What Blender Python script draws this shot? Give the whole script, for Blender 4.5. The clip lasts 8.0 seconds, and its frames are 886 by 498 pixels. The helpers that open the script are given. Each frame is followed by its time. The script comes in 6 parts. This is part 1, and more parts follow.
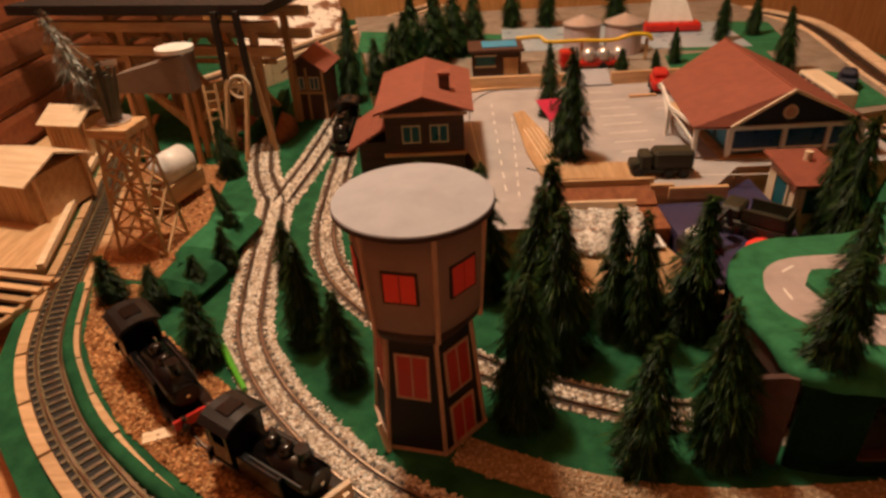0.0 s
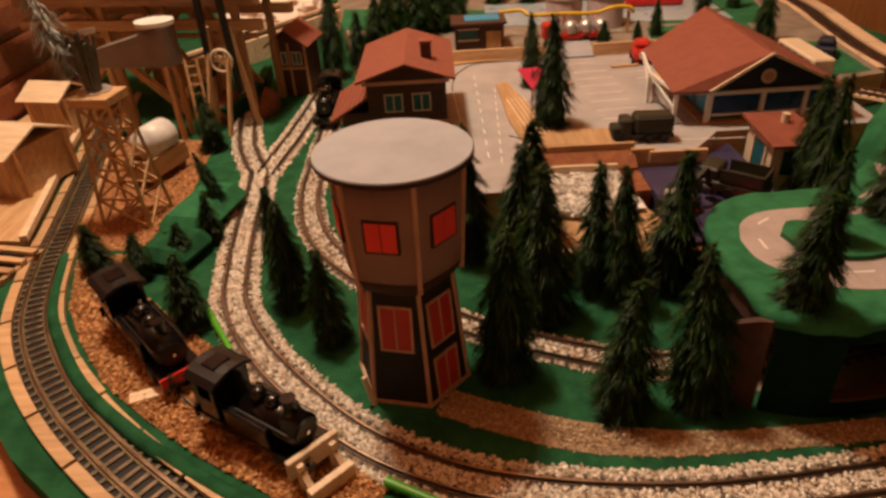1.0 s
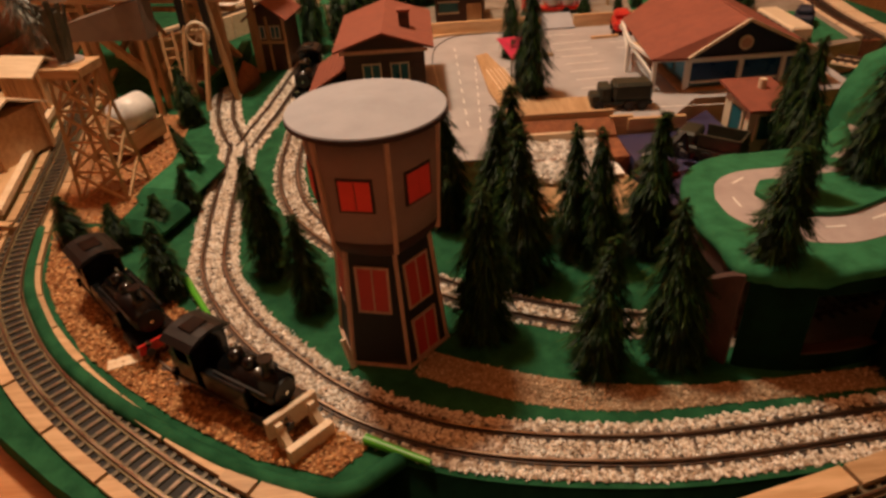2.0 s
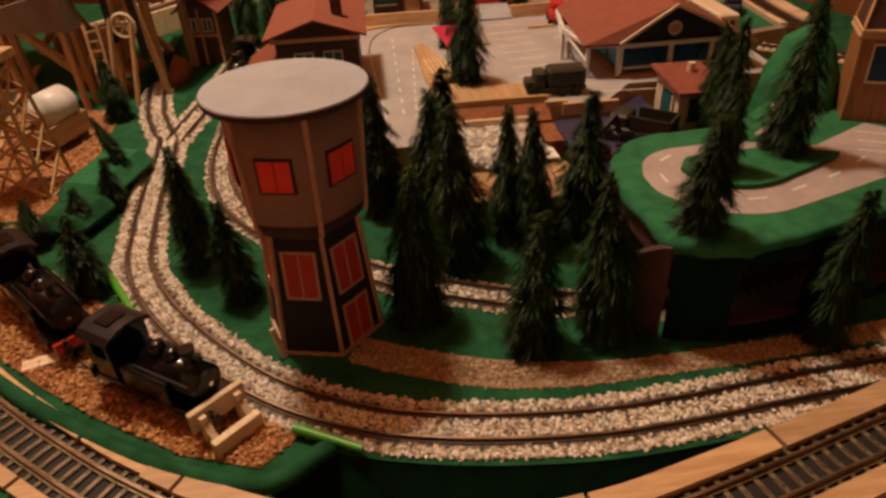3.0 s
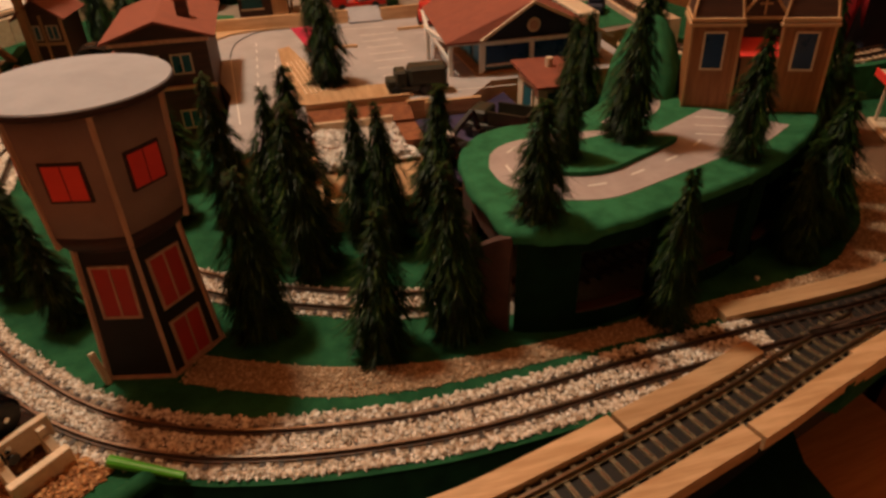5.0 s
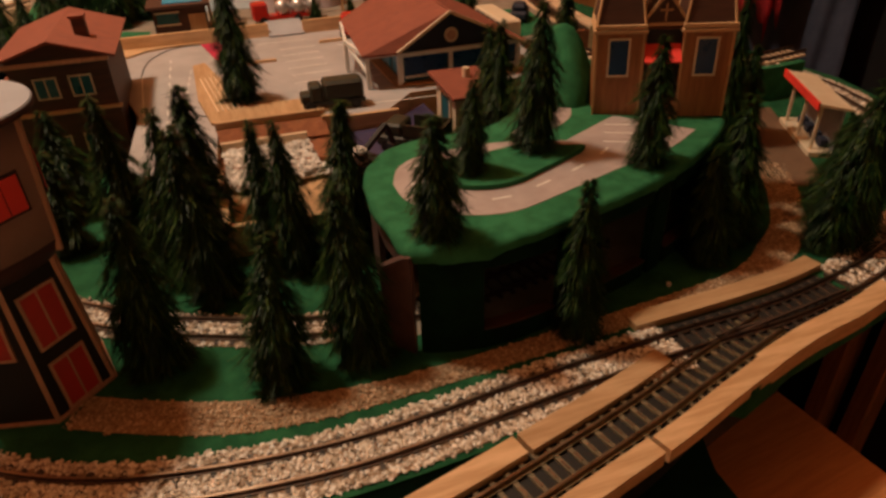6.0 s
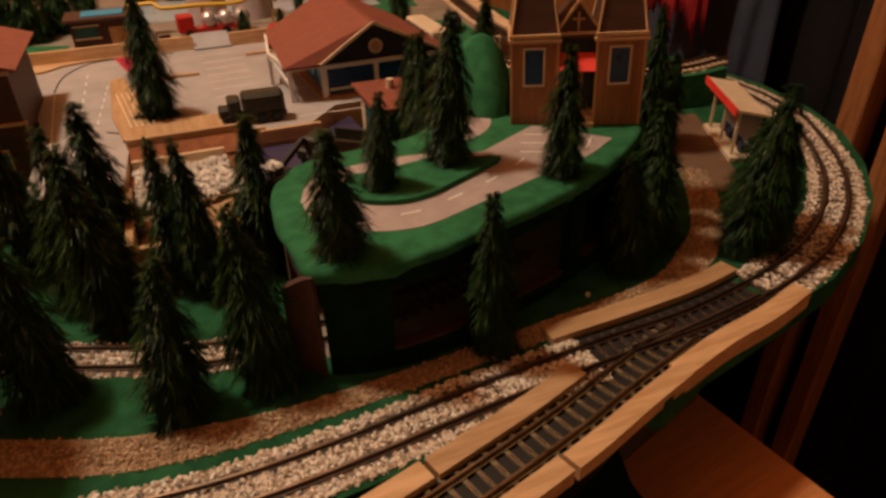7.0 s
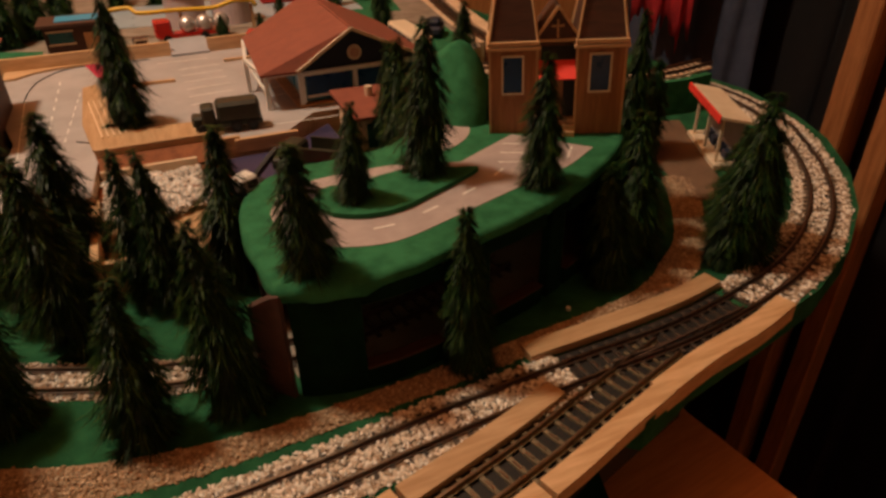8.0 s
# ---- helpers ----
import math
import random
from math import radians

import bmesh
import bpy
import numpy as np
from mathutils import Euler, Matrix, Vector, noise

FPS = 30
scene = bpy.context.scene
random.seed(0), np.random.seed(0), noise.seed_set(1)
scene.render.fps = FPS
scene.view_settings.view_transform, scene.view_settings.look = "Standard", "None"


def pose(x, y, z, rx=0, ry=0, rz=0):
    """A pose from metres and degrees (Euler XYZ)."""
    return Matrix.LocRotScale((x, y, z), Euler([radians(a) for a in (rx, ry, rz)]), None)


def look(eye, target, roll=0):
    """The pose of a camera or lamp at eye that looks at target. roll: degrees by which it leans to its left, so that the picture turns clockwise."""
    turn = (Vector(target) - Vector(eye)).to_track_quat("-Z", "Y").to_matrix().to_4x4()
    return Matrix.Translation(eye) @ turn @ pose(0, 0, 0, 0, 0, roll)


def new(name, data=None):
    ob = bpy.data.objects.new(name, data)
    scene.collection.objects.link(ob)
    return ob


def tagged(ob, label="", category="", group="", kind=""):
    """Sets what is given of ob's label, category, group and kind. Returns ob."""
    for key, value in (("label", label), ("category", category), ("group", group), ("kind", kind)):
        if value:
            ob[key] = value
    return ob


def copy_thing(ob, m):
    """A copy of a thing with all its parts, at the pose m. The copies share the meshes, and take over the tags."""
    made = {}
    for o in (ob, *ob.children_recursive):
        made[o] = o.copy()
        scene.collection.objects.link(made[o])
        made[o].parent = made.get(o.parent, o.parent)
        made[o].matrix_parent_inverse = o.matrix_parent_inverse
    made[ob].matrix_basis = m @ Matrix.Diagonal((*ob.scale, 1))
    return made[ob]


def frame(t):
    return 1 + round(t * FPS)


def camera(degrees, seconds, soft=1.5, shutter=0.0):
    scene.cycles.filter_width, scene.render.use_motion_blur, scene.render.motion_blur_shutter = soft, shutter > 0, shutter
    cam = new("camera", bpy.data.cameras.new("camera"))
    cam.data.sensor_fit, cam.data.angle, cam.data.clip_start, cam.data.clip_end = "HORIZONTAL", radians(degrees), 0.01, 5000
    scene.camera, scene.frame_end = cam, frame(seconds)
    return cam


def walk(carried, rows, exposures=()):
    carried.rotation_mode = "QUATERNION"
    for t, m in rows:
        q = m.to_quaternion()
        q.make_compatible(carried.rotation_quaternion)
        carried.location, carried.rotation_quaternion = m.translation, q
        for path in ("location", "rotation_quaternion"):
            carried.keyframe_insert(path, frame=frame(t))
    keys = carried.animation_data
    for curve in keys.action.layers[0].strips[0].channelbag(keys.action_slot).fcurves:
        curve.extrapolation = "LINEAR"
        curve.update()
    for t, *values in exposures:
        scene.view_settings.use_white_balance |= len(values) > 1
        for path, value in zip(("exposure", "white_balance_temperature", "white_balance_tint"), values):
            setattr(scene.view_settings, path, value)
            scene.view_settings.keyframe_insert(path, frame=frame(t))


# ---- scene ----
# ---- camera and its way ----
cam = camera(68.7, 8.0, soft=2.9)
PATH = [
    (0, (0.0845, 0.0561, 0.3213), (0.0766, 0.3178, 0.1628), -3.2),
    (0.5, (0.0895, 0.0476, 0.3112), (0.0845, 0.3077, 0.1498), -3.7),
    (1, (0.0881, 0.0406, 0.3054), (0.0852, 0.2993, 0.1421), -3.5),
    (2.3, (0.0956, 0.0305, 0.2879), (0.1028, 0.2844, 0.1173), -3.5),
    (2.5, (0.0964, 0.0300, 0.2843), (0.1099, 0.2843, 0.1144), -2.9),
    (3, (0.1095, 0.0294, 0.2788), (0.1325, 0.2826, 0.1085), -2.8),
    (3.5, (0.1226, 0.0307, 0.2685), (0.1568, 0.2834, 0.0991), -2.3),
    (4, (0.1313, 0.0337, 0.2645), (0.1720, 0.2858, 0.0959), -2.0),
    (4.5, (0.1443, 0.0317, 0.2615), (0.1934, 0.2829, 0.0938), -2.0),
    (4.7, (0.1496, 0.0321, 0.2612), (0.2039, 0.2823, 0.0935), -1.7),
    (5.8, (0.1842, 0.0344, 0.2635), (0.2610, 0.2795, 0.0973), -1.7),
    (6, (0.1935, 0.0366, 0.2604), (0.2742, 0.2814, 0.0955), -1.7),
    (6.5, (0.2130, 0.0361, 0.2589), (0.3031, 0.2791, 0.0959), -1.5),
    (7, (0.2261, 0.0370, 0.2569), (0.3251, 0.2772, 0.0955), -1.2),
    (7.5, (0.2342, 0.0419, 0.2580), (0.3363, 0.2815, 0.0975), -1.2),
    (8, (0.2405, 0.0467, 0.2563), (0.3439, 0.2858, 0.0958), -1.0),
]
walk(cam, [(t, look(eye, target, roll)) for t, eye, target, roll in PATH], [(0, -0.08), (2.5, -0.26), (4, -0.42), (8, -0.42)])

# ---- light ----
world = bpy.data.worlds.new("room_air")
scene.world = world
world.use_nodes = True
world.node_tree.nodes["Background"].inputs[0].default_value = (1.0, 0.62, 0.36, 1)
world.node_tree.nodes["Background"].inputs[1].default_value = 0.02


def bulb(name, x, y, z, watts, radius, colour):
    data = bpy.data.lights.new(name, "POINT")
    data.energy, data.shadow_soft_size, data.color = watts, radius, colour
    ob = new(name, data)
    ob.location = (x, y, z)
    return ob


bulb("ceiling_bulb", -0.16, 0.80, 1.28, 66.5, 0.07, (1.0, 0.81, 0.575))

# ---- helpers for building, in centimetres ----
CM = 0.01


def thing(name, x=0, y=0, z=0, rz=0, label="", category="", group="", kind=""):
    ob = new(name)
    ob.empty_display_size = 0.01
    ob.matrix_basis = pose(x * CM, y * CM, z * CM, 0, 0, rz)
    return tagged(ob, label, category, group, kind)


def mesh_of(name, bm, materials, smooth=False):
    bmesh.ops.recalc_face_normals(bm, faces=bm.faces[:])
    bmesh.ops.scale(bm, vec=(CM, CM, CM), verts=bm.verts[:])
    me = bpy.data.meshes.new(name)
    bm.to_mesh(me)
    bm.free()
    for m in materials if isinstance(materials, (list, tuple)) else [materials]:
        me.materials.append(m)
    if smooth:
        for p in me.polygons:
            p.use_smooth = True
    return me


def part(name, bm, material, parent=None, label="", smooth=False):
    ob = new(name, mesh_of(name, bm, material, smooth))
    ob.parent = parent
    return tagged(ob, label)


def solo(name, bm, material, label, category, x=0, y=0, z=0, rz=0, smooth=False, kind="", group=""):
    ob = new(name, mesh_of(name, bm, material, smooth))
    ob.matrix_basis = pose(x * CM, y * CM, z * CM, 0, 0, rz)
    return tagged(ob, label, category, group, kind)


def raw_mesh(name, verts, faces, materials):
    me = bpy.data.meshes.new(name)
    me.from_pydata([tuple(CM * c for c in v) for v in verts], [], faces)
    for m in materials if isinstance(materials, (list, tuple)) else [materials]:
        me.materials.append(m)
    me.update()
    return me


def box(bm, x, y, z, sx, sy, sz, rz=0, rx=0, ry=0, bevel=0.0, slot=0):
    """A box with its middle at x, y and its foot at z."""
    m = Matrix.Translation((x, y, z + sz / 2)) @ Euler((radians(rx), radians(ry), radians(rz))).to_matrix().to_4x4()
    got = bmesh.ops.create_cube(bm, size=1, matrix=m @ Matrix.Diagonal((sx, sy, sz, 1)))
    faces = {f for v in got["verts"] for f in v.link_faces}
    for f in faces:
        f.material_index = slot
    if bevel:
        bmesh.ops.bevel(bm, geom=list({e for v in got["verts"] for e in v.link_edges}), offset=bevel, segments=1, affect="EDGES")
    return bm


def B(*a, **k):
    return box(bmesh.new(), *a, **k)


def cyl(bm, x, y, z, r, h, n=20, r2=None, rx=0, ry=0, rz=0, bevel=0.0):
    """A cylinder or cone that stands with its foot at z, then is turned about its foot."""
    m = Matrix.Translation((x, y, z)) @ Euler((radians(rx), radians(ry), radians(rz))).to_matrix().to_4x4() @ Matrix.Translation((0, 0, h / 2))
    got = bmesh.ops.create_cone(bm, cap_ends=True, segments=n, radius1=r, radius2=r if r2 is None else r2, depth=h, matrix=m)
    if bevel:
        es = [e for e in {e for v in got["verts"] for e in v.link_edges} if any(len(f.verts) > 4 for f in e.link_faces)]
        bmesh.ops.bevel(bm, geom=es, offset=bevel, segments=2, affect="EDGES")
    return bm


def Cy(*a, **k):
    return cyl(bmesh.new(), *a, **k)


def bar(bm, p, q, w, h=None):
    """A square bar from p to q."""
    p, q = Vector(p), Vector(q)
    d = q - p
    m = Matrix.Translation((p + q) / 2) @ d.to_track_quat("Z", "Y").to_matrix().to_4x4() @ Matrix.Diagonal((w, h or w, d.length, 1))
    bmesh.ops.create_cube(bm, size=1, matrix=m)
    return bm


def prism(bm, pts, z0, z1, slot_top=0, slot_side=0):
    lo = [bm.verts.new((p[0], p[1], z0)) for p in pts]
    hi = [bm.verts.new((p[0], p[1], z1)) for p in pts]
    n = len(pts)
    f = bm.faces.new(hi)
    f.material_index = slot_top
    bm.faces.new(lo[::-1]).material_index = slot_side
    for i in range(n):
        bm.faces.new((lo[i], lo[(i + 1) % n], hi[(i + 1) % n], hi[i])).material_index = slot_side
    return bm


def profile(bm, pts, x0, x1):
    """A closed outline in y, z drawn out along x."""
    a = [bm.verts.new((x0, p[0], p[1])) for p in pts]
    b = [bm.verts.new((x1, p[0], p[1])) for p in pts]
    n = len(pts)
    bm.faces.new(a), bm.faces.new(b[::-1])
    for i in range(n):
        bm.faces.new((a[i], b[i], b[(i + 1) % n], a[(i + 1) % n]))
    return bm


def slab(bm, quad, t):
    """A sheet with thickness t under a quad of points."""
    q = [Vector(p) for p in quad]
    n = (q[1] - q[0]).cross(q[2] - q[0]).normalized()
    if n.z < 0:
        n = -n
    hi = [bm.verts.new(p) for p in q]
    lo = [bm.verts.new(p - n * t) for p in q]
    k = len(q)
    bm.faces.new(hi), bm.faces.new(lo[::-1])
    for i in range(k):
        bm.faces.new((lo[i], lo[(i + 1) % k], hi[(i + 1) % k], hi[i]))
    return bm


def lathe(bm, rings, n=24, x=0, y=0, rz=0):
    """Rings of (radius, z) turned about the upright."""
    loops = []
    for r, z in rings:
        loops.append([bm.verts.new((x + r * math.cos(2 * math.pi * i / n + radians(rz)), y + r * math.sin(2 * math.pi * i / n + radians(rz)), z)) for i in range(n)])
    for a, b in zip(loops, loops[1:]):
        for i in range(n):
            bm.faces.new((a[i], a[(i + 1) % n], b[(i + 1) % n], b[i]))
    bm.faces.new(loops[0][::-1]), bm.faces.new(loops[-1])
    return bm


def tube(bm, pts, r, n=8):
    pts = [Vector(p) for p in pts]
    loops = []
    for i, p in enumerate(pts):
        d = (pts[min(i + 1, len(pts) - 1)] - pts[max(i - 1, 0)]).normalized()
        u = d.cross(Vector((0.13, 0.21, 0.97))).normalized()
        w = d.cross(u)
        loops.append([bm.verts.new(p + r * (u * math.cos(6.2832 * k / n) + w * math.sin(6.2832 * k / n))) for k in range(n)])
    for a, b in zip(loops, loops[1:]):
        for k in range(n):
            bm.faces.new((a[k], a[(k + 1) % n], b[(k + 1) % n], b[k]))
    bm.faces.new(loops[0][::-1]), bm.faces.new(loops[-1])
    return bm


def smooth_path(pts, step=0.25):
    """Points every step centimetres along a smooth curve through pts (x, y or x, y, z)."""
    p = [Vector((*q, 0)) if len(q) == 2 else Vector(q) for q in pts]
    p = [2 * p[0] - p[1]] + p + [2 * p[-1] - p[-2]]
    dense = []
    for i in range(1, len(p) - 2):
        a, b, c, d = p[i - 1], p[i], p[i + 1], p[i + 2]
        k = max(4, int((c - b).length / 0.1))
        for j in range(k):
            t = j / k
            dense.append(0.5 * (2 * b + (c - a) * t + (2 * a - 5 * b + 4 * c - d) * t * t + (3 * b - a - 3 * c + d) * t ** 3))
    dense.append(p[-2])
    out, run = [dense[0]], 0.0
    for a, b in zip(dense, dense[1:]):
        run += (b - a).length
        if run >= step:
            out.append(b)
            run = 0.0
    return out


def side(path, i):
    d = (path[min(i + 1, len(path) - 1)] - path[max(i - 1, 0)]).normalized()
    return d, Vector((-d.y, d.x, 0)).normalized()


def ribbon(bm, path, offset, width, z0, z1, slot_top=0, slot_side=0):
    """A strip of rectangular section along a path."""
    loops = []
    for i, p in enumerate(path):
        d, s = side(path, i)
        a, b = p + s * (offset - width / 2), p + s * (offset + width / 2)
        loops.append([bm.verts.new((a.x, a.y, p.z + z0)), bm.verts.new((b.x, b.y, p.z + z0)), bm.verts.new((b.x, b.y, p.z + z1)), bm.verts.new((a.x, a.y, p.z + z1))])
    for a, b in zip(loops, loops[1:]):
        for k in range(4):
            f = bm.faces.new((a[k], a[(k + 1) % 4], b[(k + 1) % 4], b[k]))
            f.material_index = slot_top if k == 2 else slot_side
    bm.faces.new(loops[0]), bm.faces.new(loops[-1][::-1])
    return bm


# ---- materials ----
def mat(name, c1, c2=None, rough=0.6, scale=120.0, fine=900.0, bump=0.15, metal=0.0, stretch=None, wave=0.0, coat=0.0, contrast=(0.35, 0.65), spec=0.5, vary=0.0):
    """A surface of two mixed colours in large patches with fine grain; stretch draws the grain out (wood); wave adds rings; vary: by piece."""
    m = bpy.data.materials.new(name)
    m.use_nodes = True
    nt = m.node_tree
    b = nt.nodes["Principled BSDF"]
    c2 = c2 or tuple(0.72 * v for v in c1)
    tc = nt.nodes.new("ShaderNodeTexCoord")
    mp = nt.nodes.new("ShaderNodeMapping")
    nt.links.new(tc.outputs["Object"], mp.inputs[0])
    if stretch:
        mp.inputs["Scale"].default_value = stretch
    n1 = nt.nodes.new("ShaderNodeTexNoise")
    n1.inputs["Scale"].default_value, n1.inputs["Detail"].default_value, n1.inputs["Roughness"].default_value = scale, 4, 0.6
    n2 = nt.nodes.new("ShaderNodeTexNoise")
    n2.inputs["Scale"].default_value, n2.inputs["Detail"].default_value = fine, 3
    for n in (n1, n2):
        nt.links.new(mp.outputs[0], n.inputs["Vector"])
    add = nt.nodes.new("ShaderNodeMath")
    add.operation = "MULTIPLY_ADD"
    nt.links.new(n2.outputs[0], add.inputs[0])
    add.inputs[1].default_value = 0.35
    nt.links.new(n1.outputs[0], add.inputs[2])
    sub = nt.nodes.new("ShaderNodeMath")
    sub.operation = "SUBTRACT"
    nt.links.new(add.outputs[0], sub.inputs[0])
    sub.inputs[1].default_value = 0.175
    ramp = nt.nodes.new("ShaderNodeValToRGB")
    ramp.color_ramp.elements[0].position, ramp.color_ramp.elements[1].position = contrast
    ramp.color_ramp.elements[0].color, ramp.color_ramp.elements[1].color = (*c2, 1), (*c1, 1)
    nt.links.new(sub.outputs[0], ramp.inputs[0])
    col = ramp.outputs[0]
    if vary:
        info = nt.nodes.new("ShaderNodeObjectInfo")
        hsv = nt.nodes.new("ShaderNodeHueSaturation")
        mr = nt.nodes.new("ShaderNodeMapRange")
        mr.inputs["To Min"].default_value, mr.inputs["To Max"].default_value = 1 - vary, 1 + vary
        nt.links.new(info.outputs["Random"], mr.inputs["Value"])
        nt.links.new(mr.outputs[0], hsv.inputs["Value"])
        nt.links.new(col, hsv.inputs["Color"])
        col = hsv.outputs[0]
    nt.links.new(col, b.inputs["Base Color"])
    rr = nt.nodes.new("ShaderNodeMapRange")
    rr.inputs["To Min"].default_value, rr.inputs["To Max"].default_value = max(0.03, rough - 0.12), min(1, rough + 0.12)
    nt.links.new(n1.outputs[0], rr.inputs["Value"])
    nt.links.new(rr.outputs[0], b.inputs["Roughness"])
    b.inputs["Metallic"].default_value = metal
    b.inputs["Specular IOR Level"].default_value = spec
    b.inputs["Coat Weight"].default_value = coat
    if bump:
        bp = nt.nodes.new("ShaderNodeBump")
        bp.inputs["Strength"].default_value, bp.inputs["Distance"].default_value = bump, 0.0008
        nt.links.new(n2.outputs[0], bp.inputs["Height"])
        nt.links.new(bp.outputs[0], b.inputs["Normal"])
    return m


def island_mat(name, c1, c2, c3, rough=0.8, spec=0.25):
    """Loose bits that differ piece by piece."""
    m = bpy.data.materials.new(name)
    m.use_nodes = True
    nt = m.node_tree
    b = nt.nodes["Principled BSDF"]
    g = nt.nodes.new("ShaderNodeNewGeometry")
    ramp = nt.nodes.new("ShaderNodeValToRGB")
    e = ramp.color_ramp.elements
    e[0].color, e[1].color = (*c1, 1), (*c3, 1)
    e.new(0.55).color = (*c2, 1)
    nt.links.new(g.outputs["Random Per Island"], ramp.inputs[0])
    nt.links.new(ramp.outputs[0], b.inputs["Base Color"])
    b.inputs["Roughness"].default_value = rough
    b.inputs["Specular IOR Level"].default_value = spec
    return m


WX = (6, 60, 60)
WY = (60, 6, 60)
WZ = (60, 60, 6)
FELT = mat("green_felt", (0.026, 0.122, 0.052), (0.012, 0.066, 0.028), 0.95, 60, 2500, 0.5, spec=0.1)
# The green felt again, with the shade of faces turned from the bulb put in.
SHADEFELT = mat("felt_darkened_for_shade", (0.0055, 0.026, 0.011), (0.0025, 0.013, 0.006), 0.95, 60, 2500, 0.5, spec=0.06)
FELT2 = mat("green_felt_bright", (0.040, 0.190, 0.084), (0.024, 0.122, 0.053), 0.95, 70, 2500, 0.5, spec=0.1)
WOOD = mat("light_wood", (0.62, 0.40, 0.22), (0.46, 0.27, 0.13), 0.55, 3, 14, 0.1, stretch=WX, vary=0.18)
WOODZ = mat("light_wood_upright", (0.60, 0.37, 0.19), (0.42, 0.23, 0.10), 0.55, 3, 14, 0.1, stretch=WZ, vary=0.15)
WOODY = mat("light_wood_long", (0.62, 0.40, 0.22), (0.46, 0.27, 0.13), 0.55, 3, 14, 0.1, stretch=WY, vary=0.18)
PALEWOOD = mat("pale_wood", (0.78, 0.61, 0.43), (0.65, 0.47, 0.30), 0.55, 3, 14, 0.1, stretch=WX, vary=0.12)
BROWNWOOD = mat("brown_wood", (0.36, 0.15, 0.055), (0.24, 0.09, 0.03), 0.5, 3, 14, 0.1, stretch=WZ, vary=0.08)
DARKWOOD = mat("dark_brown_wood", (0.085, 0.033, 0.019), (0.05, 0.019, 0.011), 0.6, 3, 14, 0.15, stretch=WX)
LOGWOOD = mat("log_wall_wood", (0.29, 0.09, 0.036), (0.19, 0.05, 0.019), 0.5, 2, 9, 0.2, stretch=WY, vary=0.2)
ROOMWOOD = mat("panel_wood", (0.52, 0.24, 0.085), (0.40, 0.16, 0.05), 0.5, 2, 9, 0.1, stretch=WZ)
TABLEWOOD = mat("table_wood", (0.60, 0.26, 0.10), (0.49, 0.19, 0.065), 0.45, 2, 8, 0.08, stretch=WX)
ROOFRED = mat("red_brown_card_roof", (0.27, 0.077, 0.045), (0.21, 0.056, 0.033), 0.75, 90, 1500, 0.2)
CARDGREY = mat("grey_card", (0.39, 0.395, 0.43), (0.33, 0.335, 0.37), 0.8, 40, 1500, 0.1)
ROADCARD = mat("grey_road_card", (0.43, 0.36, 0.345), (0.35, 0.285, 0.27), 0.8, 50, 1500, 0.1)
ASPHALT = mat("lot_grey_card", (0.43, 0.40, 0.40), (0.35, 0.325, 0.325), 0.75, 25, 900, 0.08)
WHITE = mat("white_paint", (0.80, 0.78, 0.74), (0.70, 0.67, 0.62), 0.6, 60, 900, 0.05)
CREAM = mat("cream_paint", (0.74, 0.62, 0.46), (0.66, 0.53, 0.37), 0.6, 60, 900, 0.05)
BLACKCARD = mat("black_card", (0.012, 0.009, 0.007), (0.007, 0.005, 0.004), 0.7, 60, 1200, 0.15)
TOWERBROWN = mat("grey_brown_card", (0.30, 0.185, 0.15), (0.25, 0.15, 0.12), 0.75, 50, 1500, 0.15)
RINGBROWN = mat("dark_brown_card", (0.055, 0.022, 0.016), (0.035, 0.014, 0.010), 0.75, 50, 1500, 0.15)
REDPAPER = mat("red_paper", (0.90, 0.060, 0.045), (0.82, 0.048, 0.036), 0.5, 60, 900, 0.05)
DULLRED = mat("dull_red_paper", (0.52, 0.038, 0.030), (0.44, 0.030, 0.024), 0.55, 60, 900, 0.05)
STRIP = mat("thin_wood_strip", (0.60, 0.36, 0.25), (0.46, 0.26, 0.17), 0.6, 4, 16, 0.1, stretch=WZ)
BLUE = mat("blue_pane", (0.010, 0.055, 0.16), (0.006, 0.035, 0.11), 0.3, 60, 700, 0.03)
TEAL = mat("teal_pane", (0.016, 0.13, 0.16), (0.010, 0.09, 0.12), 0.3, 60, 700, 0.03)
CYAN = mat("light_blue_sheet", (0.035, 0.34, 0.58), (0.028, 0.27, 0.48), 0.4, 60, 700, 0.03)
NAVY = mat("navy_card", (0.018, 0.022, 0.045), (0.012, 0.014, 0.03), 0.7, 60, 900, 0.1)
PINK = mat("pink_paper", (0.86, 0.05, 0.13), (0.8, 0.04, 0.11), 0.5, 60, 900, 0.02)
REDPLASTIC = mat("red_plastic", (0.55, 0.02, 0.012), (0.45, 0.015, 0.01), 0.3, 80, 900, 0.02)
LOCO = mat("black_loco_plastic", (0.006, 0.006, 0.006), (0.004, 0.004, 0.004), 0.2, 80, 900, 0.03)
LOCOGREY = mat("worn_black_metal", (0.009, 0.008, 0.007), (0.005, 0.004, 0.004), 0.38, 80, 900, 0.05)
CHROME = mat("bright_metal", (0.75, 0.72, 0.68), (0.6, 0.57, 0.53), 0.18, 60, 700, 0.02, metal=1.0)
RAILTOP = mat("rail_head", (0.42, 0.34, 0.27), (0.30, 0.22, 0.16), 0.3, 30, 300, 0.03, metal=1.0)
RAILSIDE = mat("rail_side", (0.13, 0.085, 0.062), (0.09, 0.055, 0.04), 0.5, 60, 500, 0.1, metal=0.5)
SLEEPER = mat("brown_sleeper", (0.070, 0.050, 0.036), (0.045, 0.032, 0.024), 0.6, 100, 700, 0.2, vary=0.2)
